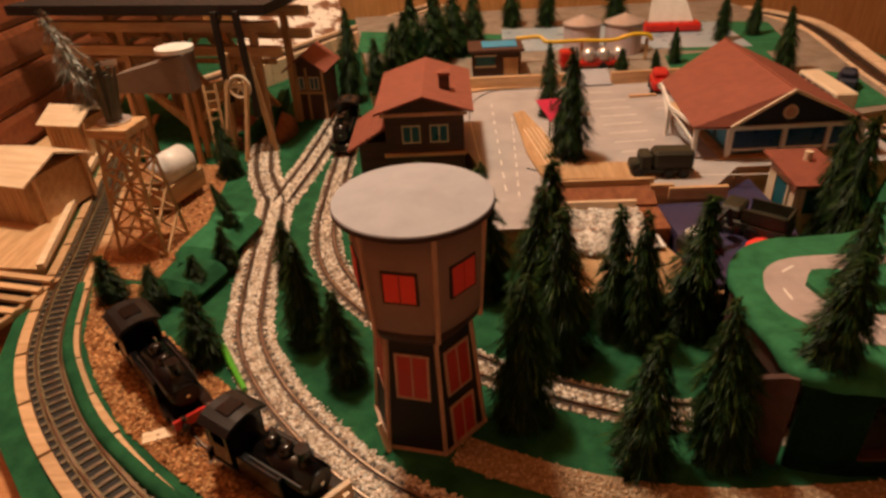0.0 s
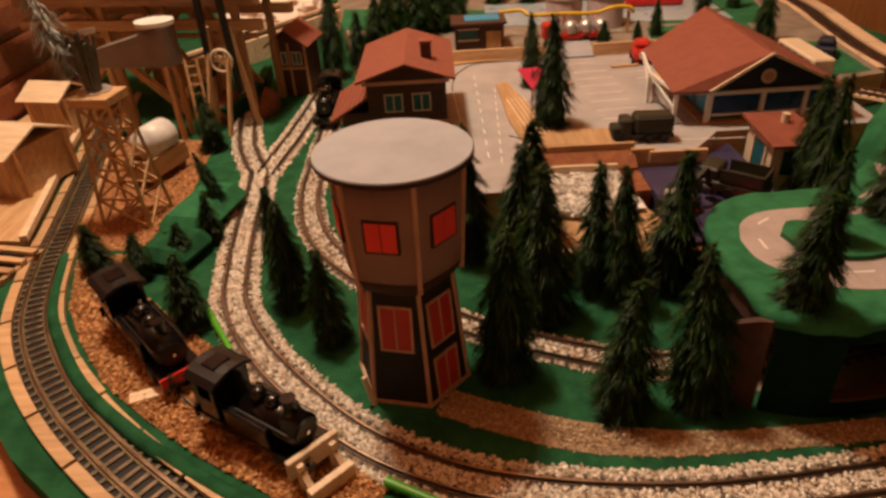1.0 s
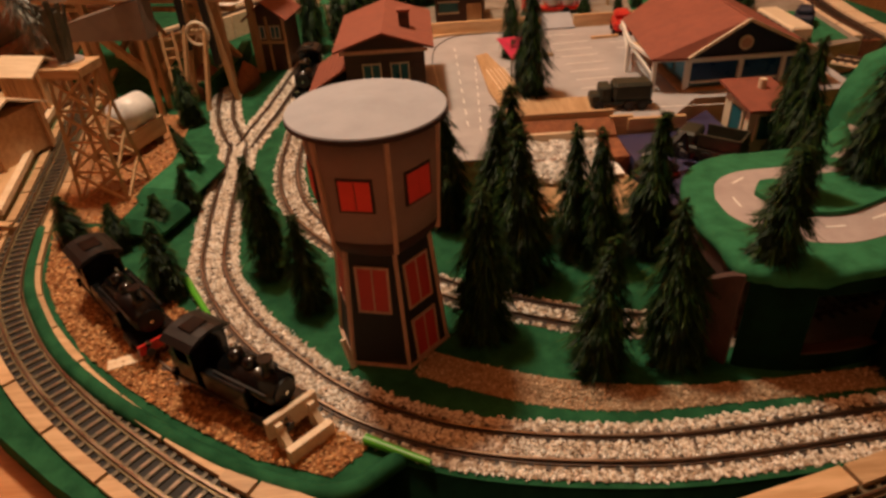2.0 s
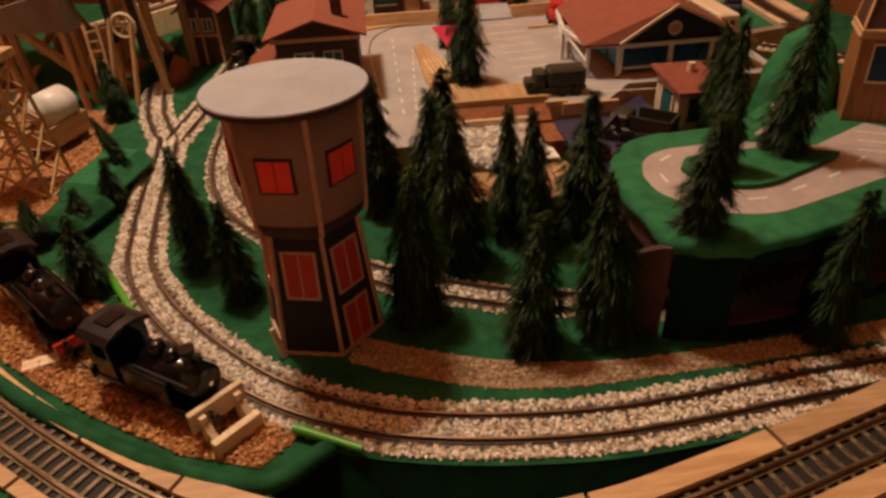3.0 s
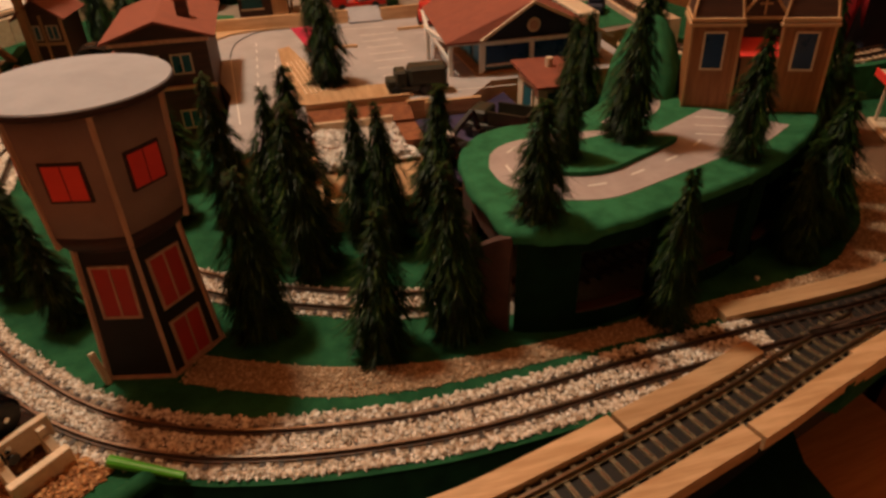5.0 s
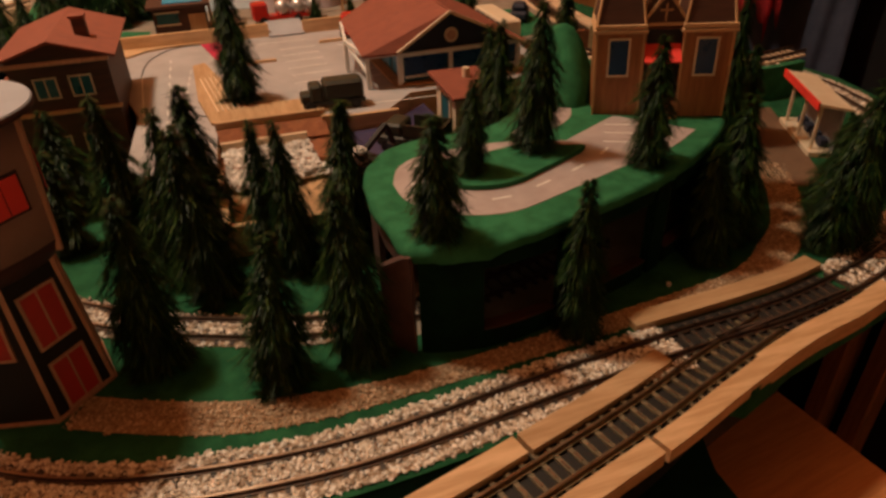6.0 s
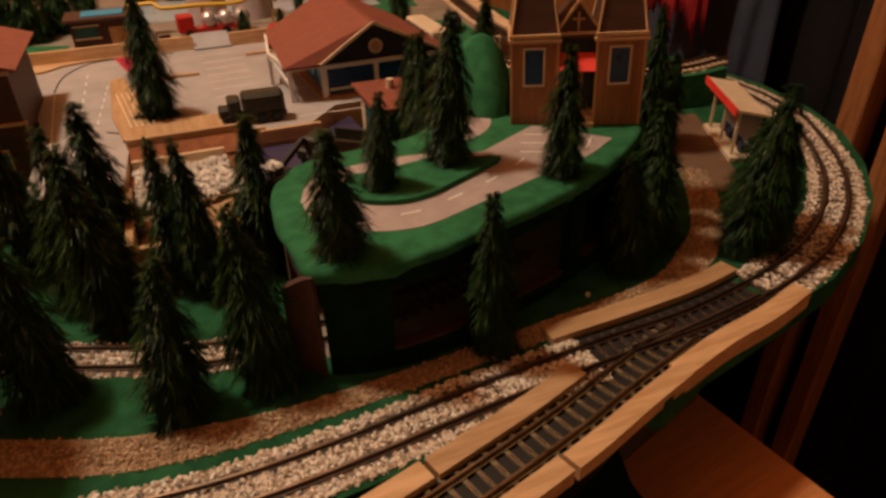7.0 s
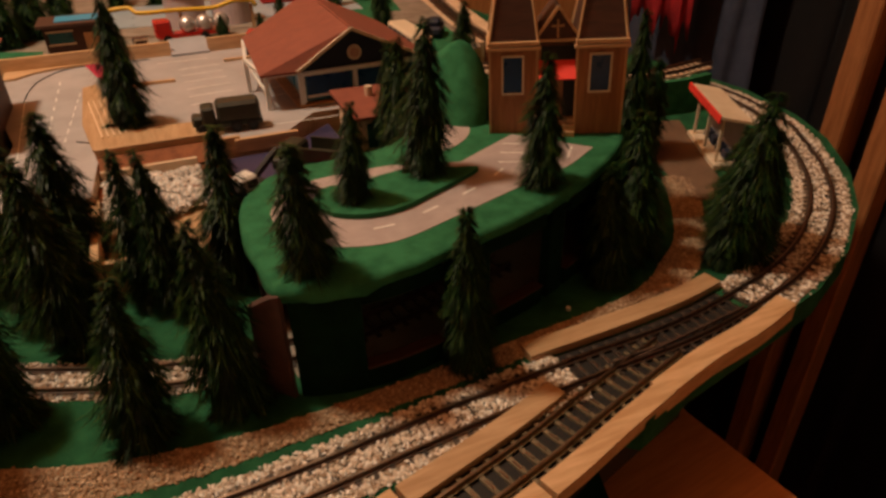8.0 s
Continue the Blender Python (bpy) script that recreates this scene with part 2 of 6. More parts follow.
RAILBRASS = mat("dull_brass_rail", (0.30, 0.23, 0.13), (0.20, 0.15, 0.08), 0.4, 60, 500, 0.1, metal=0.6)
SLEEPER2 = mat("olive_sleeper", (0.20, 0.155, 0.09), (0.13, 0.10, 0.058), 0.5, 100, 700, 0.2, vary=0.15)
OLIVE = mat("olive_plastic", (0.032, 0.031, 0.017), (0.020, 0.020, 0.011), 0.5, 100, 700, 0.1)
PORTAL = mat("brown_portal_card", (0.085, 0.038, 0.027), (0.05, 0.022, 0.015), 0.8, 60, 900, 0.2)
DIRT = mat("red_brown_dirt", (0.30, 0.11, 0.045), (0.20, 0.065, 0.026), 0.95, 120, 900, 0.8)
CHIPBED = mat("brown_chip_bed", (0.40, 0.18, 0.07), (0.22, 0.085, 0.03), 0.95, 300, 900, 0.9)
GRITBED = mat("beige_grit_bed", (0.36, 0.26, 0.18), (0.20, 0.14, 0.09), 0.95, 400, 1200, 0.9)
YARDCARD = mat("brown_card", (0.20, 0.12, 0.07), (0.13, 0.075, 0.045), 0.8, 12, 400, 0.3)
CHUTECARD = mat("grey_brown_tin", (0.23, 0.175, 0.14), (0.17, 0.125, 0.10), 0.6, 30, 700, 0.1)
PATHBED = mat("path_grit_bed", (0.44, 0.30, 0.19), (0.30, 0.19, 0.11), 0.95, 400, 1200, 0.9)
POND = mat("purple_blue_sheet", (0.05, 0.042, 0.10), (0.034, 0.028, 0.075), 0.5, 30, 400, 0.05)
WATER = mat("pale_water_sheet", (0.42, 0.52, 0.58), (0.32, 0.42, 0.5), 0.3, 30, 400, 0.05)
GLASSY = mat("white_wrap", (0.82, 0.80, 0.78), (0.7, 0.68, 0.66), 0.4, 60, 300, 0.3)
YELLOW = mat("yellow_tube", (0.75, 0.48, 0.03), (0.65, 0.4, 0.02), 0.4, 60, 700, 0.02)
LILAC = mat("pale_tank_paint", (0.55, 0.46, 0.48), (0.48, 0.39, 0.41), 0.5, 60, 700, 0.03)
SILVER = mat("silver_foil", (0.72, 0.70, 0.70), (0.6, 0.58, 0.58), 0.35, 60, 700, 0.05, metal=0.7)
GREYGREEN = mat("grey_green_tin", (0.15, 0.15, 0.115), (0.09, 0.09, 0.07), 0.45, 60, 500, 0.1, metal=0.3)
# Near black, to stand in for the unlit right side of the room.
GLOOMSHEET = mat("near_black_sheet", (0.012, 0.011, 0.013), (0.006, 0.006, 0.008), 0.95, 20, 900, 0.4)
BLUECLOTH = mat("blue_grey_cloth", (0.085, 0.105, 0.17), (0.055, 0.07, 0.12), 0.95, 20, 900, 0.4)
REDCLOTH = mat("red_cloth", (0.55, 0.025, 0.035), (0.35, 0.012, 0.02), 0.9, 40, 700, 0.4)
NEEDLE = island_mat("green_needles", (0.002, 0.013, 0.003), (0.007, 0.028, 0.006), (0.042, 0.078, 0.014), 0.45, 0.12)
# Near-black green that stands in for the shade inside the fir crowns.
CROWNSHADE = mat("crown_shade_green", (0.004, 0.016, 0.006), (0.002, 0.008, 0.003), 0.9, 120, 900, 0.6)
BARK = mat("brown_stem", (0.08, 0.045, 0.022), (0.05, 0.028, 0.014), 0.9, 200, 900, 0.5)
BRIGHTGREEN = mat("bright_green_plastic", (0.10, 0.42, 0.03), (0.08, 0.34, 0.025), 0.35, 60, 700, 0.02)
PALEBOARD = mat("pale_grey_board", (0.31, 0.26, 0.21), (0.20, 0.16, 0.12), 0.8, 30, 900, 0.2)
PATTERN = mat("patterned_cloth", (0.80, 0.74, 0.66), (0.20, 0.09, 0.045), 0.9, 25, 300, 0.1, contrast=(0.47, 0.52))
TINSEL = island_mat("grey_tinsel", (0.06, 0.07, 0.06), (0.16, 0.17, 0.14), (0.55, 0.55, 0.5), 0.3)
GRIT = island_mat("beige_grit", (0.40, 0.30, 0.21), (0.80, 0.71, 0.60), (0.93, 0.90, 0.85))
FINEGRIT = island_mat("fine_path_grit", (0.30, 0.18, 0.10), (0.48, 0.33, 0.20), (0.68, 0.52, 0.37))
CHIPS = island_mat("brown_chips", (0.18, 0.06, 0.018), (0.46, 0.20, 0.07), (0.72, 0.42, 0.19))
WHITEGRIT = island_mat("white_pebbles", (0.45, 0.40, 0.36), (0.7, 0.66, 0.6), (0.85, 0.82, 0.78))

# ---- the room ----
def wall_boards(name, origin, along, up_count, length, height, thick, material, label):
    """A wall of horizontal rounded boards, each a piece of its own."""
    wall = thing(name, *origin, along, label, "wall", kind="structure")
    bm = B(length / 2, thick + 1.0, 0, length, 2.0, height * up_count)
    part("backing", bm, DARKWOOD, wall)
    bm = bmesh.new()
    pts = [(thick, 0.06), (thick * 0.4, 0.2), (0, height * 0.2), (0, height * 0.8), (thick * 0.4, height - 0.2), (thick, height - 0.06)]
    profile(bm, pts, 0, length)
    me = mesh_of("board", bm, material, False)
    for i in range(up_count):
        ob = new("board", me)
        ob.parent = wall
        ob.location = (0, 0, i * height * CM)
    return wall


wall_boards("wall_left", (-51, -130, -75), 90, 50, 310, 5.0, 0.5, LOGWOOD, "red-brown wooden board wall behind the layout")
solo("wall_back", B(20, 169, -75, 260, 3, 250), ROOMWOOD, "orange-brown wooden panel wall", "wall", kind="structure")
# Dark brown puts the shade of the room's right side into the colour.
solo("wall_right", B(150, 20, -75, 3, 300, 250), DARKWOOD, "wooden wall coloured dark for the room's shaded side", "wall", kind="structure")
# Unseen wall, made cream to bounce fill light onto the front faces.
solo("bounce_wall", B(20, -131, -75, 260, 3, 250), CREAM, "unseen cream wall added to bounce light forward", "wall", kind="structure")
solo("floor", B(40, 20, -77, 240, 310, 2), TABLEWOOD, "brown wooden floor", "floor", kind="structure")
# Out of view; added so the bulb's light bounces back down warm.
solo("ceiling", B(40, 20, 165, 240, 310, 2), ROOMWOOD, "unseen orange-brown ceiling added for warm bounce light", "ceiling", kind="structure")

# ---- rails and their ways ----
WAY_A = smooth_path([(-12.2, 72), (-11.5, 66.5), (-10.8, 59.1), (-9.9, 52.4), (-8.6, 46.2), (-5.2, 40.0), (-0.3, 34.3), (3.8, 30.8), (8.4, 28.4), (12.6, 27.2), (17.1, 26.5), (21.7, 26.2), (26.5, 26.4), (31.8, 26.9), (37.4, 27.3), (43.5, 27.6), (50.1, 27.8), (55.5, 28.6), (60.8, 29.9), (66.2, 32.1), (72.0, 35.8), (77.4, 40.9), (82.4, 47.9), (85.0, 53.0), (86.5, 62), (85, 74)])
WAY_B = smooth_path([(48.5, 27.1), (45.5, 26.2), (41.6, 25.0), (37.4, 23.6), (32.4, 22.2), (26.8, 20.7), (20, 19.2), (13, 18.9), (6, 20.2), (0, 22.6), (-5.0, 25.6), (-8.6, 28.2), (-12.4, 31.2), (-16.7, 35.1), (-21.0, 39.9), (-24.8, 45.8), (-27.5, 53.4), (-29.5, 61.6), (-32.7, 74.0), (-36.5, 88), (-39.5, 102)])
WAY_D = smooth_path([(-6.5, 96), (-5.9, 84), (-5.7, 72.2), (-5.2, 63.0), (-3.0, 55.5), (1.2, 49.4), (6.0, 44.9), (11.0, 41.3), (15.0, 39.3), (19.6, 37.5), (23.0, 36.7), (28, 36.4), (36, 37.5), (44, 40)])
WAY_YL = smooth_path([(-11.9, 70.5), (-13.6, 74.5), (-15.6, 80), (-17.5, 89), (-19, 98), (-20.2, 108)])
WAY_YR = smooth_path([(-11.4, 70.5), (-10.9, 75), (-10.1, 80.6), (-8.9, 93.3), (-8.2, 104)])
WAY_SIDING = smooth_path([(-24, 54.5), (-18.2, 46.7), (-14.2, 42.2), (-10.4, 38.0), (-7.8, 35.5), (-4.1, 33.0), (-0.4, 30.7)])

# ---- the base ----
EDGE = [(-50.5, 168), (-50.5, 61), (-35, 59.5), (-31.2, 55.5), (-30.2, 50), (-28.4, 44.5), (-24.6, 37.6), (-19, 31.6), (-13, 27.0), (-6.5, 22.7), (-1, 19.8), (6, 17.3), (13, 16.0), (20, 16.4), (27, 17.9), (33, 19.4), (38.5, 21.0), (43.5, 22.8), (48.5, 24.6), (55, 26), (62, 27.6), (68.5, 30.4), (75, 34.6), (80.8, 40), (85.8, 46.6), (88.6, 53), (90.5, 62), (89, 76), (84, 100), (80, 130), (72, 168)]
base = thing("ground", label="green felt-covered base board of a model railway", category="ground", kind="structure")
bm = bmesh.new()
BANK = [WAY_A[i] - side(WAY_A, i)[1] * 2.35 for i in range(len(WAY_A)) if 6.5 < WAY_A[i].x < 41 and WAY_A[i].y < 30][::6]
BANK = [(p.x, p.y) for p in BANK]
k0, k1 = EDGE.index((-6.5, 22.7)), EDGE.index((43.5, 22.8))
prism(bm, EDGE[:k0 + 1] + [(-1.0, 22.4), (3.4, 24.2), (5.6, 25.6)] + BANK + EDGE[k1:], -2.6, -0.42)
part("felt_sheet", bm, FELT, base)
bm = bmesh.new()
TOPS = [(-1.0, 22.4), (3.4, 24.2), (5.6, 25.6)] + BANK
upper = [bm.verts.new((x, y + 0.02, -0.44)) for x, y in TOPS]
middle = [bm.verts.new((x + 0.2, y - 1.1, -2.2 + 0.25 * noise.noise(Vector((x * 0.7, y, 0))))) for x, y in TOPS]
lower = [bm.verts.new((x + 0.3, y - 3.6, -4.4)) for x, y in TOPS]
foot = [bm.verts.new((x + 0.3, y - 9.0, -4.7)) for x, y in TOPS]
for ra, rb in ((upper, middle), (middle, lower), (lower, foot)):
    for i in range(len(TOPS) - 1):
        bm.faces.new((ra[i], rb[i], rb[i + 1], ra[i + 1]))
# The slope's shade is painted in: near-black green in place of the base felt.
part("felt_slope", bm, SHADEFELT, base, "felt falling away steeply before the track, darkened for shade", smooth=True)
chest = thing("wooden_chest", 35.4, 12.4, -75, 7.7, "large orange-brown wooden chest standing beside the layout", "chest")
part("body", B(0, 0, 0, 41, 43, 62.5, bevel=0.3), TABLEWOOD, chest)
part("lid", B(0, 0, 62.5, 42, 44, 2.5, bevel=0.35), TABLEWOOD, chest)
part("batten", B(10.5, -6, 65, 1.4, 26, 0.5, bevel=0.1), DARKWOOD, chest)
tb = thing("table_top", label="orange-brown wooden table top under the railway edge", category="table top", kind="structure")
part("board", B(-26, 32, -5.4, 50, 58, 2.6, bevel=0.2), TABLEWOOD, tb)
for x, y in ((-45, 80), (60, 60), (-45, 150), (66, 150), (14, 60)):
    solo("table_leg", B(0, 0, 0, 4, 4, 72.4, bevel=0.3), WOODZ, "square wooden leg under the base board", "table leg", x, y, -75)


def plank_row(owner, path, offset, width, length, z0, z1, material, gap=0.12, lo=0, hi=None):
    """Wooden strips laid end to end beside a way, each a piece of its own."""
    n = max(2, int(length / 0.25))
    i = lo
    hi = hi or len(path) - 1
    while i + 3 < hi:
        j = min(i + n, hi)
        seg = path[i:j + 1]
        g = max(1, int(gap / 0.25)) if j < hi else 0
        seg = seg[:len(seg) - g] if len(seg) > g + 3 else seg
        bm = bmesh.new()
        k = (i * 7 % 5 - 2) * 0.03
        ribbon(bm, seg[::3] + ([seg[-1]] if (len(seg) - 1) % 3 else []), offset + k, width, z0, z1 + abs(k) * 0.6)
        part("plank", bm, material, owner)
        i = j


def make_track(name, path, sleeper_mat, label, spacing=0.76, width=2.9, rail_side=None):
    """Two rails on sleepers; the rail head lies at z = 0."""
    t = thing(name, label=label, category="railway track")
    for s in (-0.86, 0.86):
        bm = bmesh.new()
        ribbon(bm, path, s, 0.13, -0.24, 0.0, 0, 1)
        ribbon(bm, path, s, 0.44, -0.29, -0.225, 1, 1)
        part("rail", bm, [RAILTOP, rail_side or RAILSIDE], t)
    bm = box(bmesh.new(), 0, 0, -0.42, 0.28, width, 0.15)
    for s in (-0.86, 0.86):
        for e in (-0.2, 0.2):
            box(bm, 0, s + e, -0.28, 0.2, 0.12, 0.07)
    box(bm, 0, 0, -0.272, 0.13, 0.62, 0.035, slot=1)
    me = mesh_of("sleeper", bm, [sleeper_mat, RAILTOP])
    step = max(1, round(spacing / 0.25))
    for i in range(2, len(path) - 1, step):
        d, _ = side(path, i)
        ob = new("sleeper", me)
        ob.parent = t
        p = path[i]
        ob.matrix_basis = pose(p.x * CM, p.y * CM, p.z * CM, 0, 0, math.degrees(math.atan2(d.y, d.x)))
    return t


def stones(name, spots, size, material, label, flat=0.7, category="gravel"):
    """Loose bits, each an uneven eight-sided grain, as one sheet of stuff."""
    rnd = np.random.RandomState(len(spots))
    P = np.array(spots, float)
    n = len(P)
    unit = np.array([(1, 0, 0), (0, 1, 0), (-1, 0, 0), (0, -1, 0), (0, 0, 1), (0, 0, -1)], float)
    faces = np.array([(0, 1, 4), (1, 2, 4), (2, 3, 4), (3, 0, 4), (1, 0, 5), (2, 1, 5), (3, 2, 5), (0, 3, 5)])
    s = size * (0.55 + 0.8 * rnd.rand(n, 1, 1))
    V = unit[None] * (0.6 + 0.8 * rnd.rand(n, 6, 1)) * s * np.array([1, 1, flat])
    a = rnd.rand(n) * 6.283
    tilt = (rnd.rand(n) - 0.5) * 1.2
    c, q = np.cos(a), np.sin(a)
    x = V[:, :, 0] * np.cos(tilt)[:, None] + V[:, :, 2] * np.sin(tilt)[:, None]
    zz = -V[:, :, 0] * np.sin(tilt)[:, None] + V[:, :, 2] * np.cos(tilt)[:, None]
    W = np.stack([x * c[:, None] - V[:, :, 1] * q[:, None], x * q[:, None] + V[:, :, 1] * c[:, None], zz], 2) + P[:, None]
    F = (faces[None] + 6 * np.arange(n)[:, None, None]).reshape(-1, 3)
    me = raw_mesh(name, W.reshape(-1, 3).tolist(), F.tolist(), material)
    return tagged(new(name, me), label, category, kind="stuff")


def ballast_spots(path, half, count, seed, lo=0, hi=None, keep_rails=True, z=-0.36, holes=None):
    rnd = random.Random(seed)
    out = []
    hi = hi or len(path) - 1
    while len(out) < count:
        i = rnd.randrange(lo, hi)
        d, s = side(path, i)
        o = rnd.uniform(-half, half) + rnd.gauss(0, 0.06)
        if keep_rails and 0.60 < abs(o) < 1.16 or 1.1 < abs(o) < 1.36 and rnd.random() < 0.7:
            continue
        if abs(o) > half * 0.93 and rnd.random() < 0.45:
            continue
        p = path[i] + s * o + d * rnd.uniform(-0.15, 0.15)
        if holes and holes(p.x, p.y):
            continue
        out.append((p.x, p.y, z + p.z + rnd.uniform(-0.03, 0.10) + (0.05 if abs(o) < 0.7 else 0)))
    return out


def bed(name, path, half, material, label, z0=-0.41, z1=-0.35, lo=0, hi=None):
    bm = bmesh.new()
    ribbon(bm, path[lo:hi:2], 0, half * 2, z0, z1)
    return solo(name, bm, material, label, "ballast", kind="structure")


def index_of(path, x, y):
    return min(range(len(path)), key=lambda i: (path[i].x - x) ** 2 + (path[i].y - y) ** 2)


switch_a = index_of(WAY_A, 42.0, 27.5)
switch_b = index_of(WAY_A, 56.5, 28.8)
make_track("main_track", WAY_A, SLEEPER, "curved model railway track laid in pale grit ballast")
bed("ballast_bed", WAY_A, 1.95, GRITBED, "pale grit under the main track", hi=switch_a)
bed("ballast_bed", WAY_A, 2.2, GRITBED, "pale grit under the far curve", lo=switch_b)
stones("ballast", ballast_spots(WAY_A, 2.05, 13500, 1, hi=switch_a), 0.13, GRIT, "pale beige and white grit ballast")
stones("ballast", ballast_spots(WAY_A, 2.3, 4600, 2, lo=switch_b), 0.14, GRIT, "pale beige grit ballast on the far curve")
make_track("front_track", WAY_B, SLEEPER2, "olive model track between wooden strips, bare of ballast", rail_side=RAILBRASS)
make_track("inner_track", WAY_D, SLEEPER, "model track in pale grit running into the tunnel")
bed("ballast_bed", WAY_D, 1.5, GRITBED, "pale grit under the inner track", hi=index_of(WAY_D, 25.5, 36.5))
stones("ballast", ballast_spots(WAY_D, 1.6, 4300, 3, hi=index_of(WAY_D, 25.5, 36.5)), 0.13, GRIT, "pale grit ballast beside the inner track")
for w, sd in ((WAY_YL, 4), (WAY_YR, 5)):
    make_track("yard_track", w, SLEEPER, "straight yard track in pale grit")
    bed("ballast_bed", w, 1.9, GRITBED, "pale grit under a yard track", z1=-0.352 + 0.004 * sd - 0.02)
    stones("ballast", ballast_spots(w, 1.95, 2000, sd), 0.16, GRIT, "pale grit ballast in the yard")
make_track("siding_track", WAY_SIDING, SLEEPER, "short siding half buried in brown wood chips")

# wooden strips along the front track
edging = thing("wooden_edging", label="pale wooden strips laid along both sides of the front track", category="wood strip")
left_from = index_of(WAY_B, -4, 25)
right_to = index_of(WAY_B, 26, 20.5)
plank_row(edging, WAY_B, -1.9, 0.75, 4.6, -0.55, 0.05, WOOD, lo=left_from)
plank_row(edging, WAY_B, 1.95, 0.8, 5.2, -0.75, -0.05, WOOD, lo=left_from)
plank_row(edging, WAY_B, 2.05, 1.15, 8.6, -0.9, 0.06, WOOD, lo=index_of(WAY_B, 45.2, 26.1), hi=left_from)
plank_row(edging, WAY_B, -2.0, 1.25, 9.4, -0.55, 0.08, WOOD, gap=0.3, lo=index_of(WAY_B, 41.0, 24.8), hi=left_from)
box_bm = bmesh.new()
SIDE_STRIP = smooth_path([(40.3, 30.1), (46, 30.2), (52, 30.6), (56.4, 31.4)])
ribbon(box_bm, SIDE_STRIP[::4], 0, 1.3, -0.5, 0.12)
part("plank", box_bm, WOOD, edging)
box_bm = bmesh.new()
END_STRIP = smooth_path([(45.5, 24.2), (50, 25.4), (54.5, 26.2), (59.5, 27.6)])
ribbon(box_bm, END_STRIP[::4], 0, 1.3, -1.3, 0.05)
part("plank", box_bm, WOOD, edging)
# Black top stands in for the shade in the open gaps between sleepers.
bm = bmesh.new()
ribbon(bm, WAY_B[::3], 0, 3.4, -4.9, -0.413)
solo("track_support", bm, BLACKCARD, "board under the front track, blackened for shade between sleepers", "board", kind="structure")
bm = bmesh.new()
ribbon(bm, WAY_A[switch_a:switch_b:3], 0, 3.6, -1.0, -0.414)
solo("switch_support", bm, BLACKCARD, "dark board under the switch", "board", kind="structure")
# point blades of the junction
blade = thing("track_switch", label="dark metal switch where two tracks join", category="track switch")
for a, b in (((45.8, 26.85), (55.5, 28.0)), ((44.5, 27.15), (49.5, 27.3))):
    bm = bmesh.new()
    bar(bm, (*a, -0.1), (*b, -0.1), 0.14, 0.2)
    part("blade", bm, RAILSIDE, blade)

# ---- gravel path, chip bed ----
PATH_IN = smooth_path([(8.0, 34.4), (11.5, 32.7), (16.5, 30.85), (23.2, 30.0), (32.1, 30.25), (41.8, 30.9), (47.5, 31.4), (52.2, 32.2), (55.5, 34.0), (58.6, 36.2), (61.4, 39.6), (63.6, 42.8), (65.4, 46)])


def path_half(x):
    """Half the path's width: broad by the tower and beyond the hill, narrow between."""
    return 1.25 - 0.4 * max(0.0, min(1.0, (x - 17) / 8)) + 0.5 * max(0.0, min(1.0, (x - 49) / 6))


bm = bmesh.new()
rims = []
for i in range(0, len(PATH_IN), 3):
    d, w = side(PATH_IN, i)
    a = path_half(PATH_IN[i].x)
    p, q = PATH_IN[i] - w * (a - 0.12), PATH_IN[i] + w * a
    rims.append([bm.verts.new((p.x, p.y, z)) for z in (-0.415, -0.375)] + [bm.verts.new((q.x, q.y, z)) for z in (-0.375, -0.415)])
for a, b in zip(rims, rims[1:]):
    for k in range(4):
        bm.faces.new((a[k], a[(k + 1) % 4], b[(k + 1) % 4], b[k]))
bm.faces.new(rims[0]), bm.faces.new(rims[-1][::-1])
solo("gravel_path", bm, PATHBED, "narrow beige gravel path between track and trees", "path", kind="structure")
PATH_FLAT = [(p.x, p.y) for p in PATH_IN[::4]]


def off_path(x, y):
    return min((x - a) ** 2 + (y - b) ** 2 for a, b in PATH_FLAT) > (path_half(x) + 0.03) ** 2


stones("path_gravel", ballast_spots(PATH_IN, 1.4, 7400, 9, keep_rails=False, z=-0.38, holes=off_path), 0.095, FINEGRIT, "fine beige gravel of the path")
CHIP_EDGE = [(-25.5, 55), (-22.6, 47.2), (-19.6, 42.6), (-15.9, 38), (-11.5, 34.2), (-7, 30.9), (-1.5, 27.5), (2.8, 26.0), (4.6, 27.8), (2.2, 29.8), (-1.5, 32.6), (-5.5, 37.4), (-8.8, 40.9), (-13, 44.6), (-17.4, 48.8), (-21, 55)]
bm = bmesh.new()
prism(bm, CHIP_EDGE, -0.41, -0.34)
solo("chip_bed", bm, CHIPBED, "bed of brown wood chips round the siding", "ground", kind="structure")


def inside(pts, x, y):
    hit = False
    for (x1, y1), (x2, y2) in zip(pts, pts[1:] + pts[:1]):
        if (y1 > y) != (y2 > y) and x < (x2 - x1) * (y - y1) / (y2 - y1) + x1:
            hit = not hit
    return hit


def scatter(pts, count, seed, z, lift=0.08):
    rnd = random.Random(seed)
    xs, ys = [p[0] for p in pts], [p[1] for p in pts]
    out = []
    while len(out) < count:
        x, y = rnd.uniform(min(xs), max(xs)), rnd.uniform(min(ys), max(ys))
        if inside(pts, x, y):
            out.append((x, y, z + rnd.uniform(0, lift)))
    return out


stones("wood_chips", scatter(CHIP_EDGE, 7500, 11, -0.33, 0.14), 0.14, CHIPS, "loose brown and orange wood chips", 0.5, "wood chips")
roll = smooth_path([(-26.5, 55), (-23.7, 47), (-20.6, 42), (-16.7, 37.2), (-12.1, 33.2), (-7.5, 29.9), (-1.8, 26.5), (3.2, 24.9), (6.6, 26.9)], 0.6)
bm = bmesh.new()
